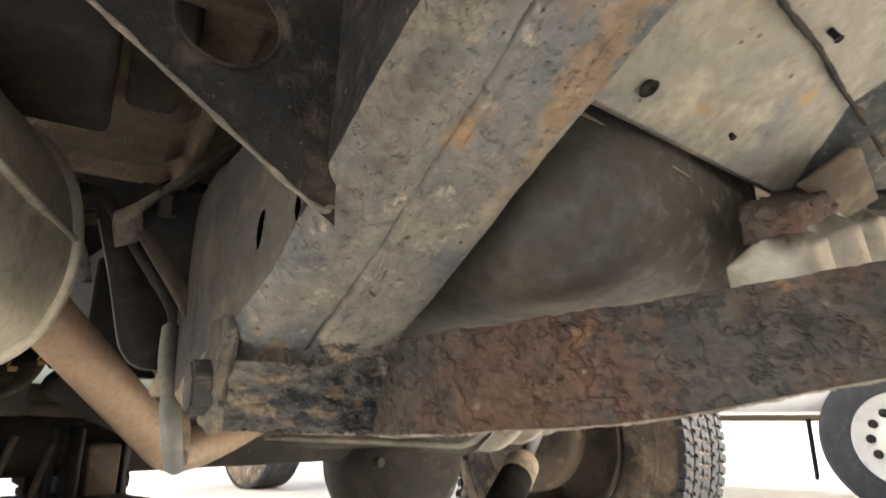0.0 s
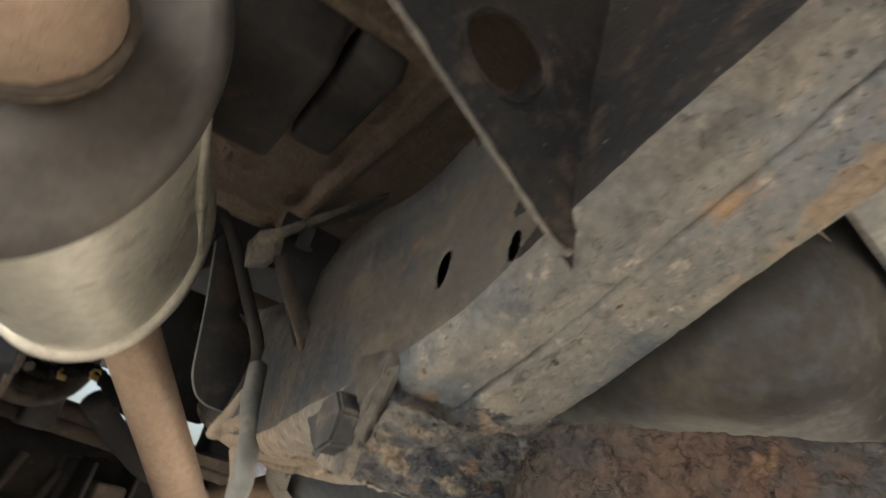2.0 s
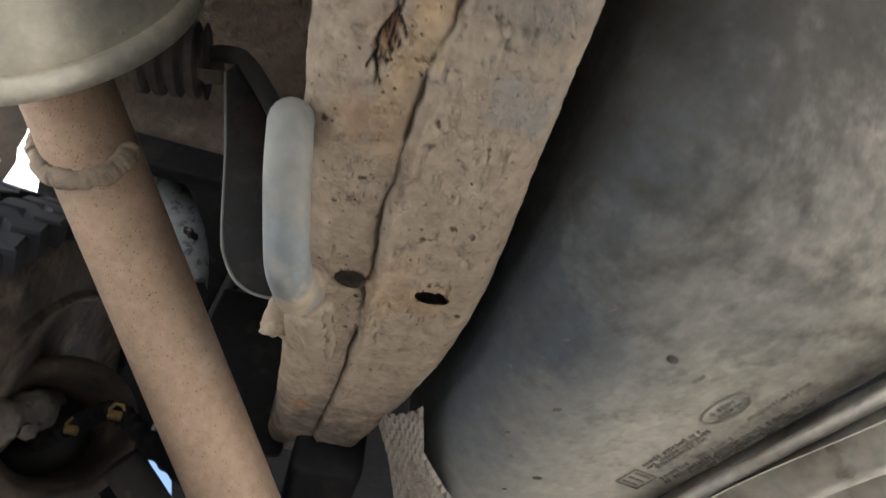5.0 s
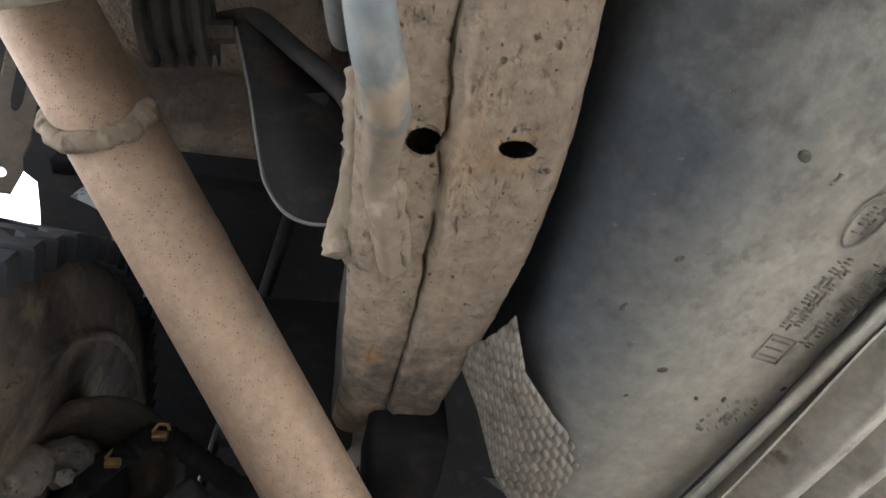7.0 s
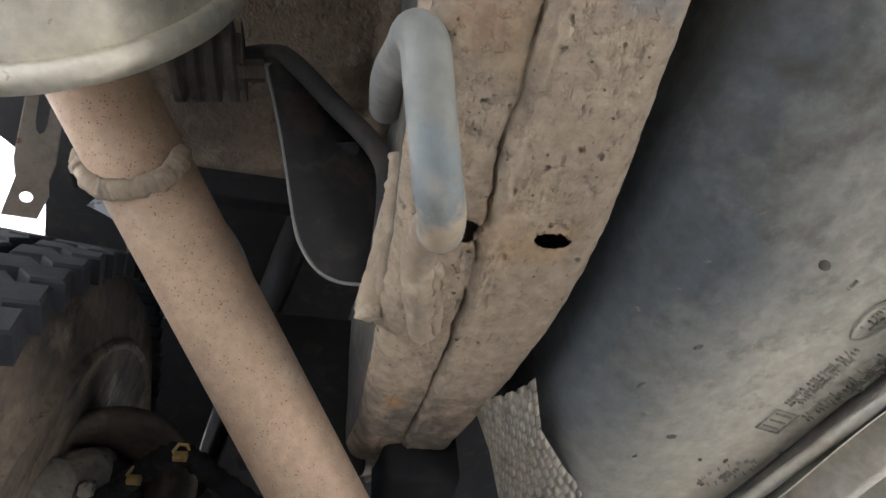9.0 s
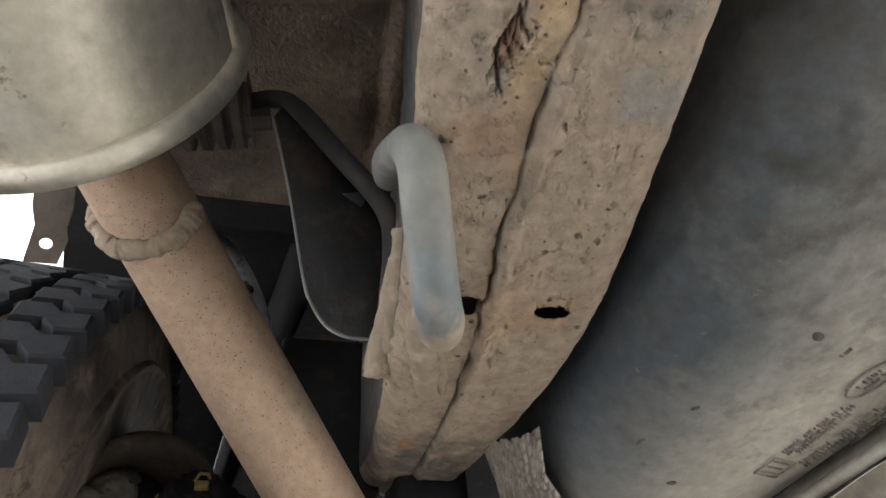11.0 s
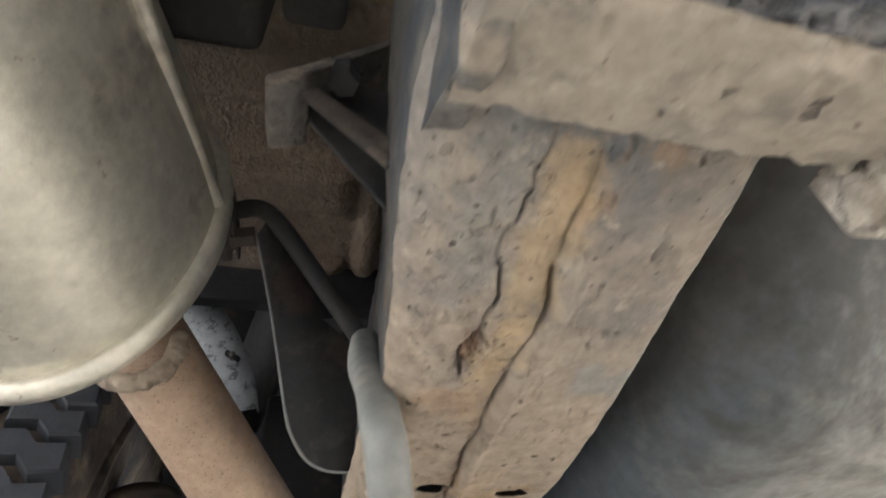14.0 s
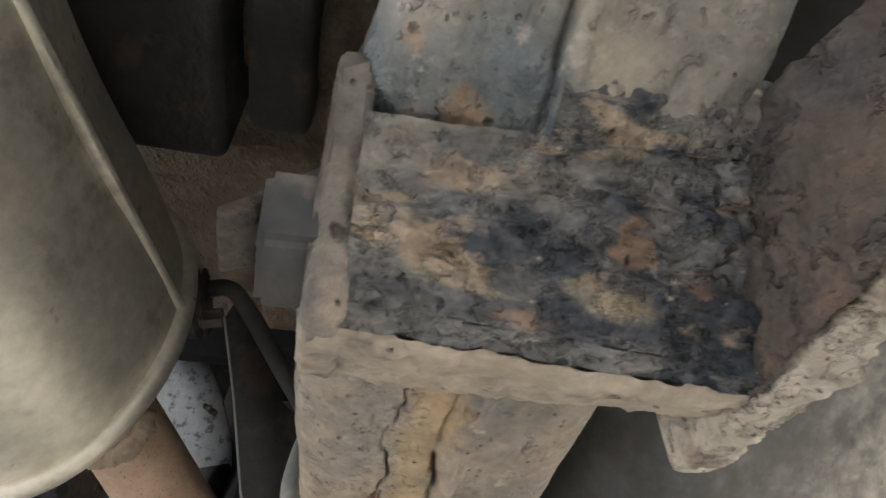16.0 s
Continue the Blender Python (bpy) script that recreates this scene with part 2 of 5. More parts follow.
# Patches paint shade into the near end and slope; the tan one is dirt.
M_tank = material("dusty_shaded_black_plastic", (0.105, 0.112, 0.112), [((0.085, 0.10, 0.115), 9, 0.46, 0.62, 6), ((0.14, 0.135, 0.122), 34, 0.57, 0.75, 7), ((0.19, 0.18, 0.155), 260, 0.69, 0.75, 3)],
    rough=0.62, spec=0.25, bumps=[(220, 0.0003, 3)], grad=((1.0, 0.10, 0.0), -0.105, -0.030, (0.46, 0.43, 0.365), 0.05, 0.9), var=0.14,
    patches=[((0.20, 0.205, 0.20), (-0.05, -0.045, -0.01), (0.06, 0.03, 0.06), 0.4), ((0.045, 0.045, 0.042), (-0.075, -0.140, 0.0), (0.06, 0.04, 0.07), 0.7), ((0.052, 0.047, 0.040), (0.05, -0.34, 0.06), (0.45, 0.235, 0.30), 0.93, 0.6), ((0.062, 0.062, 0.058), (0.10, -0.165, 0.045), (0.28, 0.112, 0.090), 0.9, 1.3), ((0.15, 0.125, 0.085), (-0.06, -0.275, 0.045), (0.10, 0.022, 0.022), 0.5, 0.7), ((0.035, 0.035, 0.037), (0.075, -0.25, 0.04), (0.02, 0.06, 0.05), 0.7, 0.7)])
M_tar = material("dried_tar", (0.075, 0.07, 0.06), [((0.13, 0.12, 0.10), 400, 0.5, 0.65, 3)], rough=0.8)
M_emboss = material("embossed_plastic", (0.25, 0.235, 0.20), [((0.16, 0.15, 0.13), 300, 0.5, 0.6, 3)], rough=0.6)
M_dark = material("dark_dirty_metal", (0.030, 0.029, 0.029), [((0.065, 0.053, 0.043), 16, 0.5, 0.7, 5), ((0.11, 0.085, 0.065), 60, 0.62, 0.74, 4)],
    rough=0.75, bumps=[(140, 0.0008, 4)])
M_floor = material("floor_undercoat", (0.15, 0.115, 0.084), [((0.095, 0.076, 0.06), 7, 0.48, 0.66, 4), ((0.20, 0.158, 0.117), 20, 0.55, 0.72, 4)],
    rough=0.9, bumps=[(230, 0.0024, 3), (520, 0.0008, 2)])
M_bar = material("galvanised_bar", (0.205, 0.21, 0.20), [((0.21, 0.225, 0.23), 26, 0.48, 0.64, 5, (1.6, 0.35, 0.6)), ((0.30, 0.28, 0.245), 34, 0.54, 0.7, 5)],
    rough=0.6, metal=0.2, bumps=[(120, 0.0006, 4)], patches=[((0.16, 0.19, 0.21), (-0.004, -0.036, -0.026), (0.007, 0.013, 0.012), 0.7), ((0.42, 0.33, 0.23), (0.001, -0.020, -0.030), (0.007, 0.010, 0.012), 0.75)])
M_alu = material("aluminium_heat_shield", (0.46, 0.44, 0.39), [((0.30, 0.275, 0.23), 22, 0.48, 0.66, 5), ((0.22, 0.20, 0.17), 60, 0.6, 0.7, 5)], rough=0.5, metal=0.6, bumps=[(160, 0.0006, 3)])
M_foil = material("dusty_foil_mat", (0.29, 0.265, 0.23), [((0.17, 0.15, 0.125), 40, 0.5, 0.68, 4)], rough=0.6, metal=0.35)
M_tyre = material("dusty_rubber", (0.030, 0.033, 0.040), [((0.05, 0.053, 0.06), 30, 0.5, 0.66, 5), ((0.028, 0.029, 0.032), 14, 0.5, 0.62, 4)], rough=0.8, bumps=[(200, 0.0006, 4)])
M_wall = material("mud_dusted_side_wall", (0.13, 0.105, 0.082), [((0.04, 0.038, 0.036), 9, 0.46, 0.6, 6), ((0.24, 0.195, 0.145), 18, 0.50, 0.66, 6)], rough=0.95,
    bumps=[(120, 0.0012, 5)], chips=[(26, 0.56, 0.575, 0.0015)], var=0.2)
M_wheel = material("brown_dusty_wheel", (0.09, 0.072, 0.055), [((0.045, 0.04, 0.036), 12, 0.5, 0.64, 5), ((0.19, 0.15, 0.11), 25, 0.58, 0.72, 4)],
    rough=0.85, bumps=[(90, 0.0015, 4)])
# Rubber, and cavity walls whose shade is put into this near-black colour.
M_near_black = material("near_black_rubber_and_cavity", (0.014, 0.014, 0.015), [((0.026, 0.023, 0.020), 40, 0.54, 0.7, 5), ((0.03, 0.02, 0.016), 22, 0.62, 0.7, 5)], rough=0.9, spec=0.06, bumps=[(180, 0.0004, 4)])
M_brass = material("yellow_clip", (0.34, 0.24, 0.09), [((0.16, 0.11, 0.05), 90, 0.5, 0.7, 3)], rough=0.45, metal=0.8)
M_disc = material("grey_dust_shield", (0.31, 0.33, 0.345), [((0.12, 0.13, 0.14), 120, 0.54, 0.62, 4)], rough=0.7, bumps=[(200, 0.0005, 3)])
M_hole = material("dark_inside", (0.012, 0.011, 0.01), rough=0.95)
M_ground = material("pale_concrete", (0.62, 0.61, 0.58), [((0.54, 0.53, 0.5), 1.3, 0.45, 0.65, 6), ((0.68, 0.67, 0.64), 12, 0.55, 0.7, 4)], rough=0.9,
    bumps=[(80, 0.002, 4)])
M_paint = material("white_car_paint", (0.78, 0.79, 0.79), [((0.72, 0.72, 0.71), 6, 0.55, 0.7, 3)], rough=0.35, spec=0.5)
M_rim = material("white_steel_rim", (0.6, 0.6, 0.58), [((0.45, 0.44, 0.42), 18, 0.55, 0.7, 4)], rough=0.5)

# ---- builders ----
ORIGIN = {}


def thing(name, at, label, category, group="", kind=""):
    ob = new(name)
    ob.location = at
    ob.empty_display_size = 0.05
    ORIGIN[ob.name] = Vector(at)
    return tagged(ob, label, category, group, kind)


def part(name, bm, mat, parent=None, label="", smooth=True):
    """Links a bmesh, built in world coordinates, as one mesh object under its thing or part."""
    me = bpy.data.meshes.new(name)
    at = ORIGIN[parent.name] if parent else Vector((0, 0, 0))
    if isinstance(bm, bmesh.types.BMesh):
        bmesh.ops.recalc_face_normals(bm, faces=bm.faces)
        bm.to_mesh(me)
        bm.free()
    else:
        me.from_pydata(*bm)
    me.transform(Matrix.Translation(-at))
    for m in (mat if isinstance(mat, (list, tuple)) else [mat]):
        me.materials.append(m)
    if smooth:
        me.polygons.foreach_set("use_smooth", [True] * len(me.polygons))
    me.update()
    ob = new(name, me)
    if parent:
        ob.parent = parent
    ORIGIN[ob.name] = at
    if label:
        ob["label"] = label
    return ob


def tube(points, radius, n=16, closed=False, bm=None, caps=True):
    """A round bar along points; radius is a number or one for each point."""
    bm = bm or bmesh.new()
    pts = [Vector(p) for p in points]
    rad = radius if isinstance(radius, (list, tuple)) else [radius] * len(pts)
    rings, up = [], None
    for i, p in enumerate(pts):
        d = (pts[(i + 1) % len(pts)] - pts[i - 1]) if closed or 0 < i < len(pts) - 1 else (pts[1] - pts[0] if i == 0 else pts[-1] - pts[-2])
        d.normalize()
        if up is None:
            up = d.orthogonal().normalized()
        up = (up - d * up.dot(d)).normalized()
        side = d.cross(up)
        rings.append([bm.verts.new(p + rad[i] * (math.cos(a) * up + math.sin(a) * side)) for a in (2 * math.pi * k / n for k in range(n))])
    for i in range(len(rings) if closed else len(rings) - 1):
        a, b = rings[i], rings[(i + 1) % len(rings)]
        for k in range(n):
            bm.faces.new((a[k], a[(k + 1) % n], b[(k + 1) % n], b[k]))
    if caps and not closed:
        bm.faces.new(rings[0])
        bm.faces.new(rings[-1])
    return bm


def loft(rings, caps=True):
    bm = bmesh.new()
    vs = [[bm.verts.new(p) for p in r] for r in rings]
    n = len(vs[0])
    for a, b in zip(vs, vs[1:]):
        for k in range(n):
            bm.faces.new((a[k], a[(k + 1) % n], b[(k + 1) % n], b[k]))
    if caps:
        bm.faces.new(vs[0])
        bm.faces.new(vs[-1])
    return bm


def smooth_path(points, steps=8):
    """Catmull-Rom through the points."""
    p = [Vector(q) for q in points]
    p = [2 * p[0] - p[1], *p, 2 * p[-1] - p[-2]]
    out = []
    for i in range(1, len(p) - 2):
        for s in range(steps):
            t = s / steps
            a, b, c, d = p[i - 1:i + 3]
            out.append(0.5 * (2 * b + (c - a) * t + (2 * a - 5 * b + 4 * c - d) * t * t + (3 * b - a - 3 * c + d) * t ** 3))
    return out + [p[-2]]


def box(lo, hi, bevel=0.003, bm=None, m=None, seg=2):
    bm = bm or bmesh.new()
    made = bmesh.ops.create_cube(bm, size=1)
    vs = made["verts"]
    c, s = (Vector(lo) + Vector(hi)) / 2, Vector(hi) - Vector(lo)
    for v in vs:
        v.co = Vector((v.co.x * s.x, v.co.y * s.y, v.co.z * s.z)) + c
    if bevel:
        es = list({e for v in vs for e in v.link_edges})
        made = bmesh.ops.bevel(bm, geom=es, offset=bevel, segments=seg, affect="EDGES", profile=0.5)
        vs = list({v for f in made["faces"] for v in f.verts} | {v for v in vs if v.is_valid})
    if m:
        bmesh.ops.transform(bm, matrix=m, verts=[v for v in vs if v.is_valid])
    return bm


def plate(outline, normal, thick, bevel=0.001):
    """A flat plate of the outline (world points, in order), thickened along normal."""
    bm = bmesh.new()
    nv = Vector(normal).normalized() * thick
    a = [bm.verts.new(Vector(p)) for p in outline]
    b = [bm.verts.new(Vector(p) + nv) for p in outline]
    bm.faces.new(a)
    bm.faces.new(list(reversed(b)))
    k = len(a)
    for i in range(k):
        bm.faces.new((a[i], b[i], b[(i + 1) % k], a[(i + 1) % k]))
    if bevel:
        bmesh.ops.bevel(bm, geom=list(bm.edges), offset=bevel, segments=1, affect="EDGES")
    return bm


def roughen(bm, amount, scale, seed=0.0, cuts=0):
    """Uneven surface: subdivide, then push along the normals."""
    if cuts:
        bmesh.ops.subdivide_edges(bm, edges=list(bm.edges), cuts=cuts, use_grid_fill=True)
    bm.normal_update()
    for v in bm.verts:
        q = v.co * scale + Vector((seed, seed, seed))
        v.co += v.normal * amount * (noise.noise(q) + 0.5 * noise.noise(q * 2.3) + 0.25 * noise.noise(q * 5.1))
    return bm


def crust(bm, amount, scale, seed=0.0, stretch=1.0):
    """Scaly rust: plates that stand proud, pits between them, fine grain."""
    bm.normal_update()
    for v in bm.verts:
        q = Vector((v.co.x * stretch, v.co.y, v.co.z)) * scale + Vector((seed, seed * 0.7, seed * 1.3))
        a, b, c = noise.noise(q), noise.noise(q * 2.7), noise.noise(q * 6.5)
        plates = 1 / (1 + math.exp(-(a + 0.35 * b) * 14))
        v.co += v.normal * amount * (plates - 0.5 + 0.45 * b + 0.3 * c)
    return bm


def lattice(seed, n=64):
    return np.random.RandomState(seed).rand(n, n)


def fnoise(x, y, seed, octaves=3):
    """Smooth 2D noise for arrays, about -1 to 1."""
    out, amp = np.zeros_like(x), 1.0
    for o in range(octaves):
        g = lattice(seed + o)
        xi, yi = np.floor(x).astype(int), np.floor(y).astype(int)
        fx, fy = x - xi, y - yi
        fx, fy = fx * fx * (3 - 2 * fx), fy * fy * (3 - 2 * fy)
        a, b, c, d = g[xi % 64, yi % 64], g[(xi + 1) % 64, yi % 64], g[xi % 64, (yi + 1) % 64], g[(xi + 1) % 64, (yi + 1) % 64]
        out += amp * (2 * (a * (1 - fx) * (1 - fy) + b * fx * (1 - fy) + c * (1 - fx) * fy + d * fx * fy) - 1)
        x, y, amp = x * 2.1, y * 2.1, amp * 0.5
    return out


# ---- ground ----
bm = bmesh.new()
bmesh.ops.create_grid(bm, x_segments=4, y_segments=4, size=400)
tagged(part("ground", bm, M_ground, smooth=False), "pale sunlit concrete yard under the vehicle", "ground", kind="structure")

# ---- chassis frame ----
frame_thing = thing("chassis_frame", (0.1, 0.3, 0.42), "rusty box-section chassis rail with welded brackets, caked in dust", "chassis")
STATIONS = [(-0.25, 0.150, 0.70), (-0.10, 0.135, 0.632), (0.0, 0.124, 0.588), (0.10, 0.114, 0.541), (0.17, 0.107, 0.503), (0.23, 0.103, 0.468), (0.285, 0.099, 0.437),
            (0.34, 0.096, 0.425), (0.40, 0.0945, 0.418), (0.44, 0.0965, 0.416), (0.51, 0.103, 0.420), (0.575, 0.1015, 0.428),
            (0.65, 0.096, 0.441), (0.72, 0.092, 0.462), (0.82, 0.09, 0.52)]
RAIL_W, RAIL_H = 0.075, 0.115


def rail_at(y):
    ys = [s[0] for s in STATIONS]
    return np.interp(y, ys, [s[1] for s in STATIONS]), np.interp(y, ys, [s[2] for s in STATIONS])


def build_rail():
    ys = np.concatenate([np.arange(-0.25, 0.10, 0.006), np.arange(0.10, 0.30, 0.0018), np.arange(0.30, 0.60, 0.0012), np.arange(0.60, 0.70, 0.0018), np.arange(0.70, 0.82, 0.006)])
    fine = np.linspace(-0.25, 0.82, 1071)
    fx, fz = rail_at(fine)
    k = np.ones(51) / 51
    for _ in range(2):
        fx = np.convolve(np.pad(fx, 25, mode="reflect", reflect_type="odd"), k, mode="valid")
        fz = np.convolve(np.pad(fz, 25, mode="reflect", reflect_type="odd"), k, mode="valid")
    xc, zb = np.interp(ys, fine, fx), np.interp(ys, fine, fz)
    slope = np.gradient(zb, ys)
    ny, nz = -slope / np.hypot(1, slope), 1 / np.hypot(1, slope)     # up, square to the rail
    w, h, r = RAIL_W / 2, RAIL_H, 0.011
    prof = []                                                          # across: u, v, outward normal
    for v in np.linspace(h, h - 0.05, 5)[:-1]:
        prof.append((-w, v, -1, 0))
    r2 = 0.0135
    for v in np.linspace(h - 0.05, r2, 64)[:-1]:
        prof.append((-w, v, -1, 0))
    for a in np.linspace(0, math.pi / 2, 8)[:-1]:
        prof.append((-w + r2 - r2 * math.cos(a), r2 - r2 * math.sin(a), -math.cos(a), -math.sin(a)))
    for u in np.concatenate([np.linspace(-w + r2, -0.0205, 10)[:-1], np.linspace(-0.0205, 0.009, 130)[:-1], np.linspace(0.009, w - r, 46)[:-1]]):
        prof.append((u, 0, 0, -1))
    for a in np.linspace(0, math.pi / 2, 8)[:-1]:
        prof.append((w - r + r * math.sin(a), r - r * math.cos(a), math.sin(a), -math.cos(a)))
    for v in np.linspace(r, h, 16):
        prof.append((w, v, 1, 0))
    prof = np.array(prof)
    Y, U = np.meshgrid(ys, prof[:, 0], indexing="ij")
    V = np.broadcast_to(prof[:, 1], Y.shape).copy()
    nu, nv = np.broadcast_to(prof[:, 2], Y.shape), np.broadcast_to(prof[:, 3], Y.shape)
    bottom = np.clip(-nv, 0, 1)
    S = np.cumsum(np.hypot(np.diff(prof[:, 0], prepend=prof[0, 0]), np.diff(prof[:, 1], prepend=prof[0, 1])))
    SS = np.broadcast_to(S, Y.shape)
    # the lapped weld seam along the middle
    seam = np.interp(ys, [-0.25, 0.114, 0.158, 0.203, 0.26, 0.34, 0.36, 0.379, 0.39, 0.401, 0.42, 0.443, 0.464, 0.505, 0.556, 0.605, 0.66, 0.82],
                     [-0.012, -0.008, -0.0050, -0.0040, -0.0055, -0.0025, -0.0022, -0.0005, 0.0015, 0.0008, -0.0020, -0.0045, -0.0062, -0.0068, -0.0048, -0.0025, -0.001, 0.0])
    seam = seam + np.interp(ys, [0.26, 0.33], [0.0004, 0.0012]) * fnoise(ys * 90, ys * 0 + 3, 5, 4)
    du = U - seam[:, None]
    far = np.interp(ys, [-0.25, 0.27, 0.33, 0.45, 0.82], [0.45, 0.45, 1.0, 1.0, 0.9])[:, None]      # the near stretch is only a thin weld line
    crisp = np.interp(ys, [-0.25, 0.27, 0.33, 0.82], [0.0010, 0.0009, 0.0007, 0.0006])[:, None]
    step = far * 0.0022 / (1 + np.exp(-du / 0.0004))
    lumps = np.clip(1 + 1.0 * fnoise(Y * 95, U * 90, 31, 4), 0.05, 2.2)
    bead = far * (0.0017 * np.exp(-((du - 0.0030) / 0.0018) ** 2) + 0.0005 * np.exp(-((du - 0.0064) / 0.0012) ** 2) * (fnoise(Y * 40, U * 30, 37, 2) > 0.1)) * lumps
    bead += (1 - far) * 0.0007 * np.exp(-(np.abs(du) / 0.006) ** 2) * fnoise(Y * 260, U * 260, 33, 3)
    groove = -(0.0013 + 0.0027 * far) * np.exp(-((du + 0.0008) / crisp) ** 2) * np.clip(0.75 + 0.9 * fnoise(Y * 70, U * 0 + 1, 41, 4), 0.1, 1.4)
    out = (step + bead + groove) * bottom
    out += 0.0004 * fnoise(Y * 45, SS * 45, 11, 3) + 0.00022 * fnoise(Y * 230, SS * 230, 71, 3)
    flake = np.clip(fnoise(Y * 210, SS * 210, 51, 3) - 0.85, 0, 1)
    out -= 0.0010 * np.minimum(flake * 8, 1) * bottom
    # the open joint between rail and bracket
    out -= 0.0045 * bottom / (1 + np.exp((U + 0.006) / 0.0005)) / (1 + np.exp((0.2828 - Y) / 0.0006)) / (1 + np.exp((Y - 0.293) / 0.0005))
    # the crack beside the seam
    cy = np.array([0.335, 0.348, 0.360, 0.3722, 0.3765, 0.3867, 0.3927, 0.4002, 0.4060, 0.4117, 0.4170, 0.4225])
    cu = np.array([-0.0130, -0.0128, -0.0138, -0.0170, -0.0148, -0.0129, -0.0140, -0.0142, -0.0150, -0.0156, -0.0165, -0.0170])
    wid = np.array([0.00003, 0.00008, 0.00012, 0.00004, 0.00022, 0.0003, 0.00032, 0.0002, 0.00010, 0.00012, 0.0002, 0.00025])
    line = np.interp(ys, cy, cu) + 0.0007 * fnoise(ys * 240, ys * 0 + 7, 61, 3)
    cw = np.interp(ys, cy, wid, left=0, right=0)[:, None] + 1e-6
    inside = ((ys > 0.337) & (ys < 0.4235))[:, None]
    out -= np.where(inside, 0.0045 * np.clip(cw / 0.0003, 0, 1) * np.exp(-(np.abs(U - line[:, None]) / (np.maximum(cw, 0.00022) * 1.1)) ** 2), 0) * bottom
    torn = np.exp(-(((Y - 0.4100) / 0.0095) ** 2 + ((U + 0.0158) / 0.0036) ** 2) ** 2)
    out -= 0.0011 * torn * np.clip(0.9 + 1.6 * fnoise(Y * 260, U * 330, 81, 3), 0, 2) * bottom
    for sy, su, sl, lean in ((0.4020, -0.0140, 0.006, 0.5), (0.4050, -0.0128, 0.005, 0.9), (0.4055, -0.0162, 0.008, -0.35), (0.4080, -0.0144, 0.006, 1.0), (0.4100, -0.0178, 0.007, -0.25), (0.4115, -0.0152, 0.006, 0.5), (0.4140, -0.0168, 0.006, 0.9),
                             (0.4160, -0.0186, 0.006, -0.4), (0.4185, -0.0172, 0.008, 0.3)):
        dy, du2 = Y - sy, U - su - 0.0005 * fnoise(Y * 350, Y * 0 + 2, 95, 2)
        out -= 0.0040 * np.exp(-((du2 - lean * dy) / 0.00035) ** 2) * (np.abs(dy) < sl * 0.5) * bottom
    # thin slits where the side sheet is folded under
    for sy, su, sl in ((0.383, -0.0330, 0.009), (0.402, -0.0345, 0.006), (0.393, -0.0290, 0.004), (0.410, -0.0325, 0.004)):
        out -= 0.003 * np.exp(-((U - su - 0.0006 * fnoise(Y * 200, Y * 0, 91, 2)) / 0.0005) ** 2) * (np.abs(Y - sy) < sl * 0.5) * bottom
    U2, V2 = U + nu * out, V + nv * out
    # two drain holes through the bottom
    hole = np.zeros(Y.shape, bool)
    for hy, hu, ry, ru in ((0.5065, -0.0140, 0.0052, 0.0062), (0.5045, 0.0170, 0.0034, 0.0066)):
        q = np.hypot((Y - hy) / ry, (U - hu) / ru)
        q = np.where(bottom > 0.9, q, 9)
        near = (q > 0.45) & (q < 1.3)
        f = np.where(near, 1 / np.maximum(q, 1e-3), 1)
        Y = np.where(near, hy + (Y - hy) * f, Y)
        U2 = np.where(near, hu + (U2 - hu) * f, U2)
        hole |= q <= 0.999
    for hy, hv, ry, rv in ((0.247, 0.041, 0.0034, 0.0095), (0.2135, 0.018, 0.0034, 0.0065), (0.196, 0.058, 0.0030, 0.006)):      # slots in the side
        lean = Y - hy + 0.35 * (V - hv)
        q = np.where(nu < -0.95, np.hypot(lean / ry, (V - hv) / rv), 9)
        near = (q > 0.5) & (q < 1.3)
        f = np.where(near, 1 / np.maximum(q, 1e-3), 1)
        V2 = np.where(near, hv + (V2 - hv) * f, V2)
        Y = np.where(near, hy - 0.35 * (V - hv) * f + lean * f, Y)
        hole |= q <= 0.999
    wide = np.interp(Y, [-0.25, 0.33, 0.40, 0.50, 0.56, 0.66, 0.82], [1, 1, 1.03, 1.04, 1.0, 0.74, 0.74])
    flare = np.interp(Y, [0.24, 0.27, 0.30, 0.34, 0.375, 0.40, 0.44], [0, 0.004, 0.008, 0.0085, 0.005, 0.002, 0])      # wider on the exhaust side under the bracket
    broad = np.interp(Y, [-0.25, 0.22, 0.30], [0.0035, 0.0030, 0])                  # and on the tank's side before the bracket
    X = xc[:, None] + U2 * wide - flare * np.clip(-U2 / w, 0, 1) + broad * np.clip(U2 / w, 0, 1)
    YY = Y + V2 * ny[:, None]
    Z = np.interp(Y, ys, zb) + V2 * nz[:, None]
    n, m = X.shape
    verts = np.stack([X, YY, Z], -1).reshape(-1, 3).tolist()
    faces = []
    for i in range(n - 1):
        for j in range(m - 1):
            a = i * m + j
            if int(hole[i, j]) + int(hole[i + 1, j]) + int(hole[i, j + 1]) + int(hole[i + 1, j + 1]) >= 3:
                continue
            faces.append((a, a + 1, a + m + 1, a + m))
    for i in range(n - 1):                       # top of the box
        faces.append((i * m + m - 1, i * m, (i + 1) * m, (i + 1) * m + m - 1))
    faces.append(tuple(range(m)))
    # Flank takes darker materials; near the web this is oil plus painted-in shade.
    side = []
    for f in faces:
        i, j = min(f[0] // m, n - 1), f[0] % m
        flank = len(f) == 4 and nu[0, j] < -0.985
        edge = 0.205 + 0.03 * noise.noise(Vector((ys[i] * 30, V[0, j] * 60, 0)))
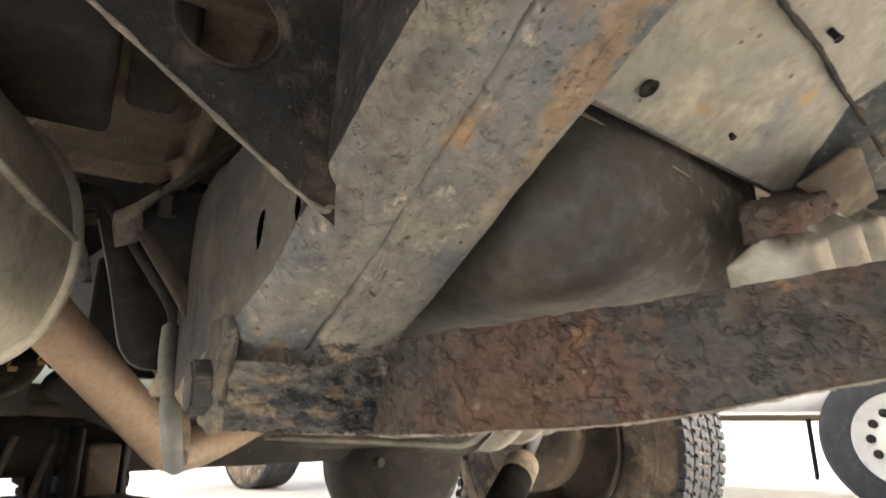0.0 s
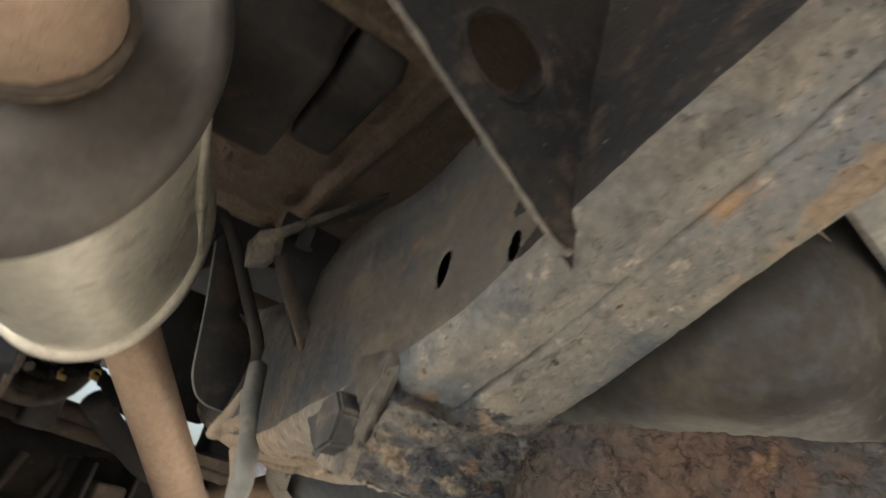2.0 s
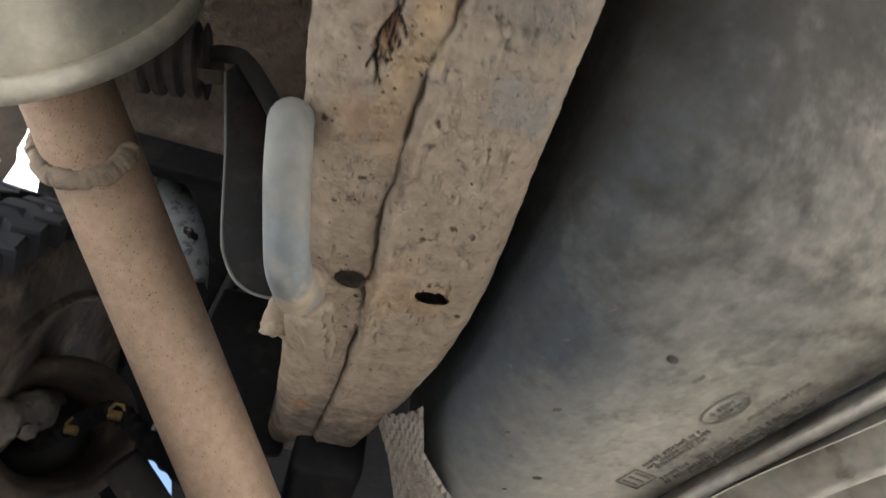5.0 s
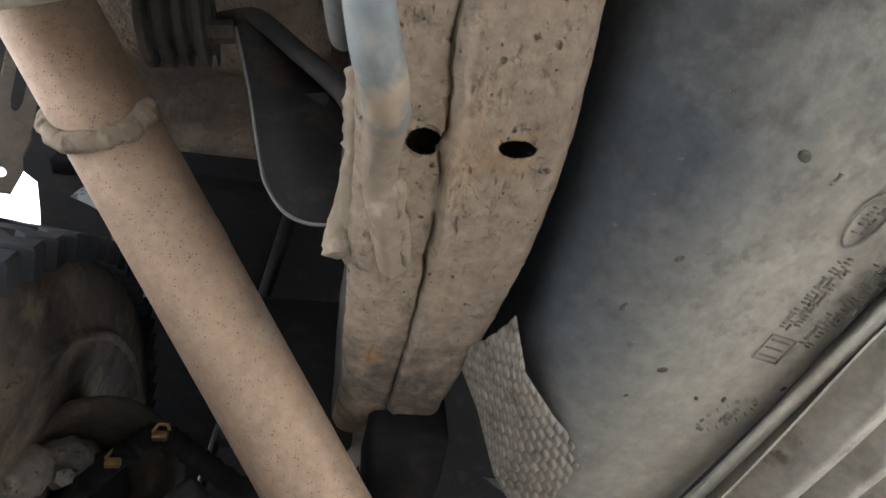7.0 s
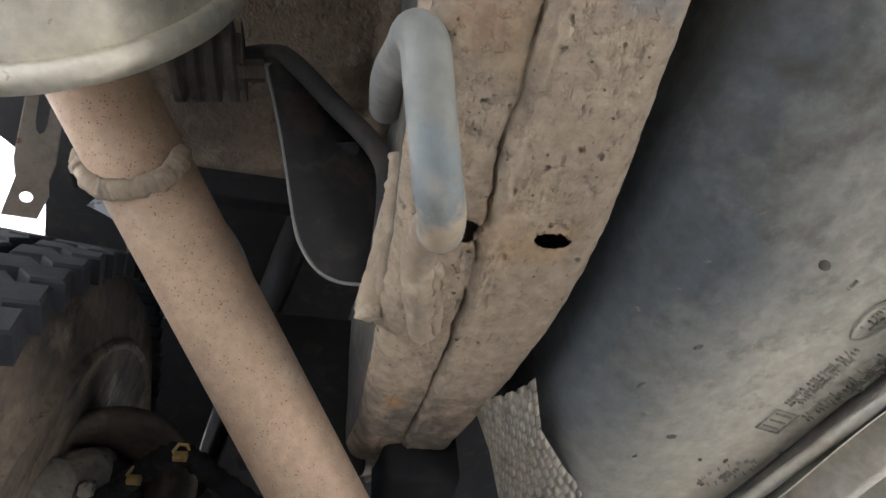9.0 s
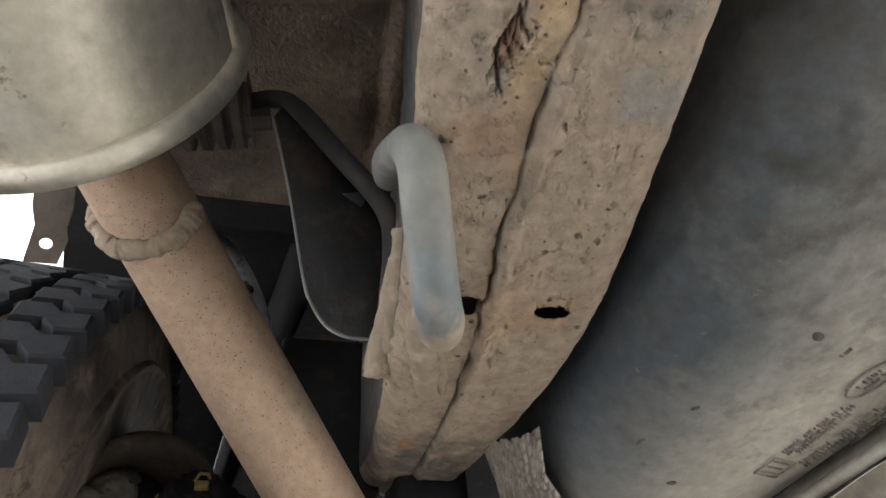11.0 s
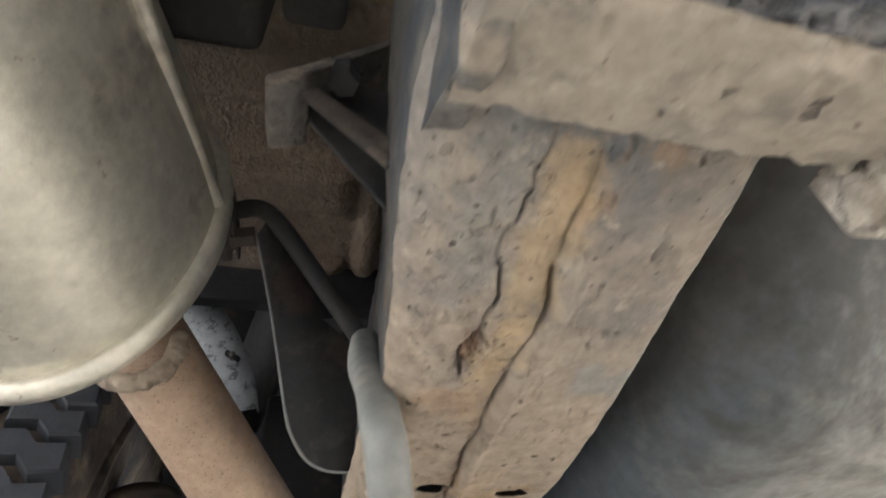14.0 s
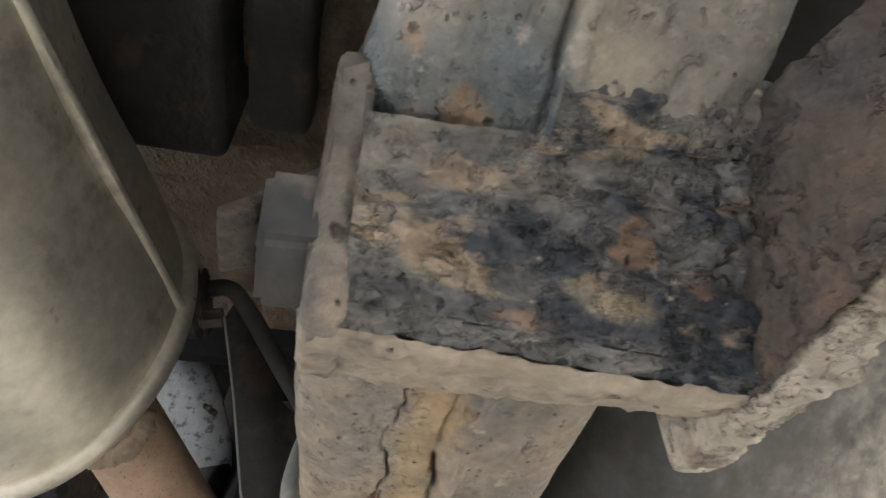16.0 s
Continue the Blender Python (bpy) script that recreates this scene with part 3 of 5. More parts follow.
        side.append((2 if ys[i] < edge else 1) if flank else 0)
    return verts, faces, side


# Oily web; on the rail's near flank part of the darkness is painted shade.
M_web = material("oily_web_and_shaded_flank", (0.026, 0.023, 0.021), [((0.014, 0.015, 0.017), 12, 0.45, 0.6, 5), ((0.058, 0.043, 0.034), 70, 0.53, 0.66, 7), ((0.12, 0.10, 0.082), 240, 0.65, 0.73, 4)], rough=0.75, spec=0.25,
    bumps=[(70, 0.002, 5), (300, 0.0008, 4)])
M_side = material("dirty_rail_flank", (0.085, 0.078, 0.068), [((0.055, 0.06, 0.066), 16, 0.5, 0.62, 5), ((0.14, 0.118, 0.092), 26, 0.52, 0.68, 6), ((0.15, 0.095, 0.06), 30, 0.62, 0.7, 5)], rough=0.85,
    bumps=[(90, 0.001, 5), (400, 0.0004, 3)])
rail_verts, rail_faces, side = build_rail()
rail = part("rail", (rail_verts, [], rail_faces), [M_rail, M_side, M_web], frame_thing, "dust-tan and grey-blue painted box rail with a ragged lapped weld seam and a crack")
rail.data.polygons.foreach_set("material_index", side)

# the bracket under the rail, and the rusty arm that leaves it
def grid_face(corners, n, m):
    a, b, c, d = [Vector(p) for p in corners]
    return [[a.lerp(b, i / n).lerp(d.lerp(c, i / n), j / m) for j in range(m + 1)] for i in range(n + 1)]


def shell(corners_list, n, m, amount, scale, seed, stretch=1.0):
    """Several quads, each a fine grid, with a crusty surface."""
    bm = bmesh.new()
    for corners in corners_list:
        g = [[bm.verts.new(p) for p in row] for row in grid_face(corners, n, m)]
        for i in range(n):
            for j in range(m):
                bm.faces.new((g[i][j], g[i + 1][j], g[i + 1][j + 1], g[i][j + 1]))
    bmesh.ops.remove_doubles(bm, verts=bm.verts, dist=1e-5)
    bmesh.ops.recalc_face_normals(bm, faces=bm.faces)
    return crust(bm, amount, scale, seed, stretch)


F = [(0.060, 0.2772, 0.4350), (0.143, 0.2785, 0.4425), (0.139, 0.303, 0.403), (0.060, 0.300, 0.406)]      # front: top row, bottom row
B = [(0.054, 0.338, 0.440), (0.143, 0.340, 0.440), (0.139, 0.332, 0.414), (0.054, 0.329, 0.414)]
FL, FR = (0.060, 0.2978, 0.4092), (0.139, 0.3008, 0.4062)                     # where the face begins to round under
ML_, MR_ = (0.060, 0.3012, 0.4062), (0.139, 0.3042, 0.4032)
UL, UR = (0.055, 0.3062, 0.4058), (0.139, 0.3092, 0.4028)
TL_ = (0.0935, 0.2775, 0.4358)
FM = (0.0935, 0.29907, 0.40793)
part("bracket_face", shell([(F[0], TL_, FM, FL), (TL_, F[1], FR, FM), (FL, FR, MR_, ML_)], 110, 80, 0.0021, 150, 1, 0.5), M_pitted, frame_thing, "pitted black scale-rusted bracket face")
part("bracket_lap", shell([((0.0955, 0.2655, 0.4500), (0.1430, 0.2660, 0.4515), (0.1430, 0.2710, 0.4455), (0.0950, 0.2705, 0.4445)), ((0.0950, 0.2705, 0.4445), (0.1430, 0.2710, 0.4455), F[1], TL_)], 80, 24, 0.0008, 130, 9), M_pitted, frame_thing, "scaly lap of the bracket on the rail")
part("bracket_underside", shell([(ML_, MR_, UR, UL), (UL, UR, B[2], B[3]), (B[3], B[2], B[1], B[0]), (F[1], B[1], B[2], UR), (F[1], UR, MR_, FR)], 90, 26, 0.0011, 110, 2), M_mud, frame_thing, "pale mud-caked underside of the bracket")

# the arm: a thick plate that leaves the bracket's side, bends and runs on; plan, lower and upper edge
ARM = [(0.1425, 0.3418, 0.4062, 0.4470), (0.1403, 0.3230, 0.4042, 0.4470), (0.1390, 0.3040, 0.4030, 0.4470), (0.1375, 0.2900, 0.4030, 0.4455), (0.1365, 0.2780, 0.4030, 0.4450), (0.1368, 0.2640, 0.4035, 0.4480),
       (0.1425, 0.2490, 0.4040, 0.4500), (0.1510, 0.2390, 0.4040, 0.4515), (0.1700, 0.2285, 0.4060, 0.4540), (0.1950, 0.2120, 0.4070, 0.4590), (0.2240, 0.1760, 0.4120, 0.4630), (0.2686, 0.1138, 0.4257, 0.4710), (0.2900, 0.0840, 0.4290, 0.4720)]
AX, BX = Vector((0.141, 0.291, 0.4285)), Vector((0.29, 0.084, 0.447))
back = Vector((BX.y - AX.y, AX.x - BX.x, 0)).normalized() * -1
low_edge, top_edge = smooth_path([(x, y, a) for x, y, a, b in ARM], 26), smooth_path([(x, y, b) for x, y, a, b in ARM], 26)
behind = []
for k, p in enumerate(low_edge):
    run = low_edge[min(k + 4, len(low_edge) - 1)] - low_edge[max(k - 4, 0)]
    behind.append(Vector((-run.y, run.x, 0)).normalized())


def support_arm():
    bm, rows = bmesh.new(), []
    for p, q, n_ in zip(low_edge, top_edge, behind):
        if p.y > 0.306:
            continue
        rows.append([bm.verts.new(q + n_ * 0.012 * (1 - k / 6)) for k in range(6)] + [bm.verts.new(q.lerp(p, k / 64)) for k in range(65)])
    for a, b in zip(rows, rows[1:]):
        for k in range(len(a) - 1):
            bm.faces.new((a[k], b[k], b[k + 1], a[k + 1]))
    bmesh.ops.recalc_face_normals(bm, faces=bm.faces)
    return crust(bm, 0.0010, 120, 4)


part("support_arm", support_arm(), M_rust, frame_thing, "heavily rusted steel arm with flaking brown and black scale")
rings = []
for i, (a, n_) in enumerate(zip(low_edge, behind)):
    t = i / (len(low_edge) - 1)
    tooth = math.exp(-((a.y - 0.2965) / 0.0018) ** 2) if a.x < 0.16 else 0.0
    across = n_ * 0.0112 * (1 + 0.10 * noise.noise(Vector((t * 21, 3.4, 0.2))) + 0.09 * noise.noise(Vector((t * 90, 9.6, 0.7))) + 0.30 * tooth) * (1 - 0.5 * max(0, t - 0.5))
    near = min(1, max(0, (a.y - 0.300) / 0.006))
    up = Vector((0, 0, 0.005 + 0.011 * near))
    drop = Vector((0, 0, -0.0007 * (1 + noise.noise(Vector((t * 120, 1.2, 5.5))))))
    a = a + n_ * (0.0018 - 0.0018 * near)
    rings.append([a + up, a + up * 0.06] + [a + across * f + drop * min(1, 12 * f * (1 - f)) for f in (0.03, 0.14, 0.28, 0.42, 0.56, 0.70, 0.84, 0.97)] + [a + across + up * 0.06, a + across + up, a + across * 0.5 + up])
bm = loft(rings)
bmesh.ops.subdivide_edges(bm, edges=list(bm.edges), cuts=1, use_grid_fill=True)
part("mud_lip", crust(bm, 0.0007, 330, 2), M_lip, frame_thing, "pale caked mud under the arm's lower edge")
bc = AX.lerp(BX, 0.727)
bm = tube([bc + back * 0.004, bc - back * 0.007], 0.0085, 6)
bmesh.ops.bevel(bm, geom=list(bm.edges), offset=0.0012, segments=2, affect="EDGES")
part("bolt_head", bm, M_rust, frame_thing, "rusted hexagon bolt head", smooth=False)
# ---- the vehicle's own axes ----
V = Matrix.Translation((-0.27, 0.93, 0)) @ Matrix.Rotation(radians(13.5), 4, "Z")
WHEEL_R = 0.36


def vp(x, y, z):
    return V @ Vector((x, y, z))


# end plate beside the rail, with its big nut
M_sideplate = material("dusty_dark_plate", (0.16, 0.145, 0.125), [((0.11, 0.105, 0.10), 14, 0.5, 0.64, 5), ((0.27, 0.23, 0.18), 55, 0.52, 0.66, 6)], rough=0.95,
    bumps=[(90, 0.0014, 6), (420, 0.0012, 5)], var=0.25, pits=[(140, 0.24, (0.08, 0.07, 0.06), 0.002, 0.4), (300, 0.24, (0.10, 0.09, 0.08), 0.001, 0.3)])
M_nut = material("dusty_black_nut", (0.062, 0.061, 0.060), [((0.035, 0.037, 0.04), 30, 0.5, 0.66, 5), ((0.13, 0.115, 0.095), 60, 0.52, 0.66, 5)], rough=0.7, bumps=[(260, 0.0003, 4)])
out = [(0.0535, 0.296, 0.404), (0.0535, 0.322, 0.409), (0.0535, 0.345, 0.428), (0.0535, 0.366, 0.447), (0.0535, 0.352, 0.456), (0.0535, 0.325, 0.458), (0.0535, 0.278, 0.456), (0.0535, 0.277, 0.449), (0.0535, 0.281, 0.444)]
bm = plate(out, (1, 0, 0), 0.0075, 0.0015)
bmesh.ops.triangulate(bm, faces=bm.faces)
bmesh.ops.subdivide_edges(bm, edges=[e for e in bm.edges if e.calc_length() > 0.012], cuts=5)
end_plate = part("end_plate", crust(bm, 0.0006, 100, 7), [M_sideplate, M_side], frame_thing, "dust-caked end plate")
for face in end_plate.data.polygons:
    face.material_index = 1 if (face.normal.x < -0.6 and face.center.z > 0.012) or face.center.z > 0.029 else 0
bm = tube([(0.058, 0.3015, 0.4250), (0.0520, 0.3015, 0.4248), (0.0448, 0.3015, 0.4245)], 0.0136, 6)
bmesh.ops.bevel(bm, geom=list(bm.edges), offset=0.0014, segments=2, affect="EDGES")
part("nut", bm, M_nut, frame_thing, "large black hexagon nut", smooth=False)

# near outrigger on the tank's side of the rail
EYE0 = Vector((0, 0, 0.41))
o0, o1 = EYE0 + 0.245 * Vector((0.646, 0.593, 0.481)), EYE0 + 0.40 * Vector((0.843, 0.439, 0.31))
r1 = EYE0 + 0.38 * Vector((0.847, 0.34, 0.409))
r0 = EYE0 + 0.34 * Vector((0.741, 0.372, 0.56)) + Vector((-0.03, -0.16, 0.05))
near_in = o0 + Vector((0.02, -0.17, 0.075))
inside = o0 + (o0 - o1) * 0.14
M_out = material("dusty_grey_outrigger", (0.275, 0.262, 0.225), [((0.195, 0.198, 0.19), 14, 0.48, 0.62, 5), ((0.40, 0.37, 0.30), 22, 0.54, 0.68, 5), ((0.36, 0.26, 0.14), 30, 0.60, 0.70, 5)], rough=0.7,
    bumps=[(70, 0.0005, 5), (400, 0.0004, 4)], pits=[(130, 0.18, (0.13, 0.11, 0.09), 0.0012, 0.15)], var=0.15)
part("outrigger_lip", crust(plate([(0.168, 0.1645, 0.5365), (0.236, 0.1645, 0.5215), (0.237, 0.1700, 0.5245), (0.168, 0.1700, 0.5395)], (0, -0.4, -0.9), 0.002, 0.0005), 0.0003, 120, 3), M_mud, frame_thing, "pale dusty flange under the outrigger")
part("outrigger", shell([(inside, o1, r1, near_in + Vector((-0.03, 0, 0))), (near_in + Vector((-0.03, 0, 0)), r1, r1 + Vector((0.02, -0.2, 0.08)), near_in + Vector((0, -0.1, 0.04)))], 60, 50, 0.0005, 60, 3), M_out, frame_thing,
     "dusty grey sheet-steel outrigger with a drilled hole")
part("outrigger_wall", plate([inside, o1, o1 + Vector((0, 0.01, 0.1)), inside + Vector((0, 0.01, 0.1))], (0, 1, 0), 0.003, 0), M_rail, frame_thing)
part("outrigger_side", plate([r1, o1, o1 + Vector((0.14, -0.06, 0.02)), r1 + Vector((0.14, -0.1, 0.06)), r1 + Vector((0.10, -0.25, 0.16)), r1 + Vector((0.02, -0.2, 0.09))], (0, 0.3, 1), 0.004, 0), M_rail, frame_thing, "dusty grey side panel")
nrm = (o1 - inside).cross(near_in - inside).normalized()
nrm = -nrm if nrm.z > 0 else nrm
for way, s, r in (((0.6885, 0.534, 0.491), 0.25, 0.0034), ((0.7841, 0.4698, 0.4055), 0.34, 0.0014), ((0.809, 0.320, 0.493), 0.31, 0.0017)):
    w_ = Vector(way)
    hit = EYE0 + w_ * ((inside - EYE0).dot(nrm) / w_.dot(nrm))
    ux = (o1 - inside).normalized()
    uy = nrm.cross(ux)
    bm = loft([[hit + nrm * dz + (ux * math.cos(t) + uy * math.sin(t)) * r * k for t in (2 * math.pi * i / 24 for i in range(24))] for dz, k in ((0.0012, 1.25), (0.0016, 1.0), (0.0004, 0.92), (-0.01, 0.9))])
    part("hole", bm, M_hole, frame_thing, "dark drilled hole with a burred rim")
# Thin dark tube draws the fold together with its shadow line.
part("fold_line", crust(tube(smooth_path([(0.185, 0.088, 0.551), (0.204, 0.0945, 0.5545), (0.240, 0.1025, 0.5570), (0.281, 0.1145, 0.5590), (0.328, 0.1265, 0.5600), (0.375, 0.137, 0.5545)], 12), 0.0013, 8), 0.0004, 120, 3), M_web, frame_thing, "fold across the outrigger with its shadow line put in as dark colour")
part("tie_gusset", plate([(0.306, 0.1535, 0.528), (0.322, 0.1325, 0.545), (0.330, 0.1310, 0.546), (0.376, 0.1460, 0.533), (0.360, 0.156, 0.522)], (-0.3, -0.5, -0.8), 0.003, 0.0006), M_wheel, frame_thing, "grey-brown gusset plate")
# near crossmember on the exhaust's side: dark web with a folded edge and round holes
e0, e1 = Vector((0.060, 0.196, 0.4865)), Vector((-0.20, 0.228, 0.692))
WEB_HOLES = ((0.030, 0.549, 0.0185), (0.052, 0.618, 0.016))


def holed_web():
    nu_, nv_ = 130, 130
    verts, faces = [], []
    for i in range(nu_ + 1):
        x = 0.072 + (e1.x - 0.072) * i / nu_
        low = e0.z + (e1.z - e0.z) * (e0.x - x) / (e0.x - e1.x)
        y = e0.y + (e1.y - e0.y) * (e0.x - x) / (e0.x - e1.x)
        for j in range(nv_ + 1):
            px, pz = x, low + (0.82 - low) * (j / nv_) ** 1.3
            for hx, hz, hr in WEB_HOLES:
                q = math.hypot(px - hx, pz - hz) / hr
                if 0.75 < q < 1.18:
                    px, pz = hx + (px - hx) / q, hz + (pz - hz) / q
            verts.append((px, y + 0.002 * noise.noise(Vector((px * 40, pz * 40, 0))), pz))
    for i in range(nu_):
        for j in range(nv_):
            k = i * (nv_ + 1) + j
            f = (k, k + 1, k + nv_ + 2, k + nv_ + 1)
            cx, cz = sum(verts[q][0] for q in f) / 4, sum(verts[q][2] for q in f) / 4
            if not any(math.hypot(cx - hx, cz - hz) < hr * 0.985 for hx, hz, hr in WEB_HOLES):
                faces.append(f)
    return verts, [], faces


part("web_plate", holed_web(), M_web, frame_thing, "oily dark crossmember web with round holes")
for hx, hz, hr in WEB_HOLES:
    part("hole_lip", tube([(hx + hr * math.cos(t), 0.198, hz + hr * math.sin(t)) for t in [2 * math.pi * i / 48 for i in range(48)]], 0.0009, 8, closed=True), M_web, frame_thing)
bm = tube(smooth_path([e0 + Vector((0.012, 0, -0.002)), e0, e0.lerp(e1, 0.25), e0.lerp(e1, 0.5), e0.lerp(e1, 0.75), e1], 16), 0.0012, 8)
part("folded_edge", crust(bm, 0.0006, 150, 4), M_sideplate, frame_thing, "pale worn folded edge")

# body bracket and gussets beside the rail further on
part("gusset", plate([(0.060, 0.417, 0.472), (0.062, 0.419, 0.56), (0.020, 0.415, 0.56), (0.020, 0.415, 0.535), (0.026, 0.415, 0.522)], (0, -1, 0), 0.003), M_dark, frame_thing, "dark rusty triangular gusset")
prof = [(0.006, 0.533), (0.010, 0.516), (0.024, 0.5225), (0.0205, 0.537), (0.079, 0.5975), (0.079, 0.603), (0.0185, 0.542)]
part("body_bracket", plate([(x, 0.400, z) for x, z in prof], (0, 1, 0), 0.024, 0.0012), M_sideplate, frame_thing, "brown dusty angled mounting bracket")
part("bracket_strut", plate([(0.0195, 0.4010, 0.5210), (0.0265, 0.4010, 0.5250), (0.0545, 0.3925, 0.4855), (0.0545, 0.3905, 0.4720), (0.0515, 0.3905, 0.4700)], (0.1, -1, 0.1), 0.003, 0.0008), M_wheel, frame_thing, "brown rusty folded strut")
part("bracket_bolt", tube([(0.036, 0.402, 0.548), (0.036, 0.402, 0.536)], 0.006, 6), M_dark, frame_thing, smooth=False)

# towing loop welded to the rail
loop_thing = thing("towing_loop", (0.07, 0.5, 0.41), "bent grey round-bar towing loop welded to the chassis rail", "towing loop")
pts = [(0.057, 0.490, 0.476), (0.0555, 0.477, 0.461), (0.0550, 0.464, 0.4455), (0.0568, 0.4495, 0.4275), (0.0574, 0.4395, 0.4115), (0.0592, 0.4385, 0.4012), (0.0612, 0.4455, 0.3935), (0.0642, 0.4565, 0.3862), (0.0670, 0.4665, 0.3808), (0.0697, 0.4745, 0.3808),
       (0.0715, 0.4830, 0.3850), (0.0725, 0.489, 0.3940)]
part("bar", tube(smooth_path(pts, 10), 0.0066, 20), M_bar, loop_thing)
M_cake = material("caked_tan_dust", (0.30, 0.245, 0.185), [((0.21, 0.17, 0.135), 40, 0.5, 0.64, 6), ((0.42, 0.35, 0.27), 70, 0.56, 0.68, 5)], rough=0.95, bumps=[(160, 0.0008, 5), (500, 0.0003, 3)])
leg = tube(smooth_path([(0.0715, 0.482, 0.388), (0.0728, 0.498, 0.4065), (0.0735, 0.520, 0.4205), (0.079, 0.545, 0.4235), (0.0845, 0.566, 0.427)], 10), [0.0066] * 20 + [0.0066] * 12 + [0.006] * 8 + [0.0045], 18)
part("bar_leg", crust(leg, 0.0003, 140, 3), M_cake, loop_thing, "dust-caked leg welded under the rail")
end_ = tube(smooth_path([(0.067, 0.512, 0.476), (0.0655, 0.532, 0.462), (0.0635, 0.550, 0.446), (0.0615, 0.562, 0.4355), (0.0615, 0.566, 0.432)], 8), [0.0035 + 0.0028 * min(1, i_ / 18) for i_ in range(30)] + [0.0055, 0.003, 0.001], 16)
part("bar_end", crust(end_, 0.0007, 150, 5), M_cake, loop_thing, "round bar end beside the rail")
for k, (a, b, r) in enumerate((((0.064, 0.490, 0.440), (0.0675, 0.572, 0.438), 0.0056), ((0.079, 0.518, 0.421), (0.087, 0.560, 0.4235), 0.0032))):
    bm = tube(smooth_path([a, Vector(a).lerp(Vector(b), 0.3), Vector(a).lerp(Vector(b), 0.6), b], 10), [r * 0.6] + [r] * 29 + [r * 0.4], 14)
    part("weld", crust(bm, 0.0017, 250, k), M_cake, loop_thing, "lumpy weld under dust")

# dark hanger plate with its rod, and the rubber exhaust mount
hang = thing("exhaust_hanger", (0.06, 0.53, 0.48), "black sheet-steel exhaust hanger with a bent rod and ribbed rubber mount", "exhaust hanger")
M_hang = material("black_hanger_paint", (0.022, 0.021, 0.021), [((0.05, 0.044, 0.038), 55, 0.52, 0.68, 6), ((0.07, 0.042, 0.032), 28, 0.62, 0.7, 6)], rough=0.75, spec=0.25, bumps=[(180, 0.0005, 4)],
    patches=[((0.075, 0.045, 0.034), (-0.035, -0.012, 0.055), (0.012, 0.02, 0.016), 0.5), ((0.07, 0.045, 0.034), (-0.012, -0.004, 0.02), (0.010, 0.02, 0.010), 0.4)])
out = [(0.002, 0.514, 0.571), (-0.002, 0.517, 0.561), (0.012, 0.534, 0.519), (0.024, 0.552, 0.477), (0.029, 0.557, 0.465), (0.037, 0.562, 0.456), (0.047, 0.564, 0.452),
       (0.061, 0.563, 0.451), (0.065, 0.541, 0.499), (0.049, 0.53, 0.519), (0.029, 0.523, 0.544), (0.011, 0.517, 0.567)]
part("plate_rim", tube(smooth_path([Vector(p) + Vector((0.35, -0.75, -0.3)) * 0.0012 for p in out[1:8]], 6), 0.0009, 8), M_bar, hang, "pale thin rim along the plate edge")
part("plate", plate(out, (0.35, -0.75, -0.3), 0.0022, 0.0006), M_hang, hang, "black rounded hanger plate")
rod = [(-0.045, 0.527, 0.575), (-0.02, 0.522, 0.583), (-0.004, 0.517, 0.583), (0.01, 0.512, 0.566), (0.035, 0.517, 0.532), (0.058, 0.522, 0.50), (0.064, 0.53, 0.48), (0.064, 0.55, 0.45)]
part("rod", tube(smooth_path(rod, 8), 0.0052, 12), M_dark, hang, "bent dark steel rod")
mc, md = Vector((-0.0325, 0.522, 0.570)), Vector((0.95, -0.1, 0.15)).normalized()
M_mount = material("dusty_ribbed_rubber", (0.07, 0.062, 0.055), [((0.13, 0.112, 0.095), 45, 0.5, 0.66, 5)], rough=0.8)
rp, rr = [], []
for i in range(41):
    rp.append(mc + md * (i / 40 - 0.5) * 0.036)
    rr.append(0.0180 + 0.0030 * (1 if (i % 10) < 6 else -1))
rub = part("rubber_mount", tube(rp, rr, 24), M_mount, hang, "ribbed black rubber mount")
part("mount_bolt", tube([mc + md * 0.018 + Vector((0.0, 0.0, -0.012)), mc + md * 0.03 + Vector((0.0, 0.0, -0.012))], 0.006, 6), M_wheel, hang, "rusty bolt head", smooth=False)

# ---- exhaust ----
exh = thing("exhaust", (0.0, 0.55, 0.5), "dusty steel muffler with a heat-tinted tan exhaust pipe", "exhaust")
mn = Vector((0.2006, 0.9789, 0.040)).normalized()              # the muffler's length; a flat oval across
mu = Vector((0.9769, -0.2030, 0.0667)).normalized()
mv = mu.cross(mn)
MA, MB, ML = 0.060, 0.0846, 0.196
TIP = Vector((-0.0120, 0.4713, 0.5300))
MC = TIP - mu * MA


def oval(c, a, b, k=120):
    p = 2 / 2.05
    return [c + mu * math.copysign(a * abs(math.cos(t)) ** p, math.cos(t)) + mv * math.copysign(b * abs(math.sin(t)) ** p, math.sin(t)) for t in (2 * math.pi * (i + 0.5) / k for i in range(k))]


rings = [oval(MC - mn * ML * t, MA - 0.002 + 0.0012 * math.sin(9 * t), MB - 0.002 + 0.0012 * math.sin(9 * t)) for t in [i / 30 for i in range(31)]]
part("muffler_body", loft(rings, False), M_muffler, exh, "dusty brushed-steel oval muffler body")
seam_at, so, st = MC + mu * (MA - 0.002), mu, mv
rib = [seam_at - mn * (ML * i / 30) for i in range(31)]
bm = loft([[q_ + so * a_ + st * b_ for a_, b_ in ((-0.004, -0.0028), (0.002, -0.0024), (0.0038, -0.001), (0.0038, 0.001), (0.002, 0.0024), (-0.004, 0.0028))] for q_ in rib])
part("lock_seam", roughen(bm, 0.0004, 60), M_muffler, exh, "folded lengthwise seam")
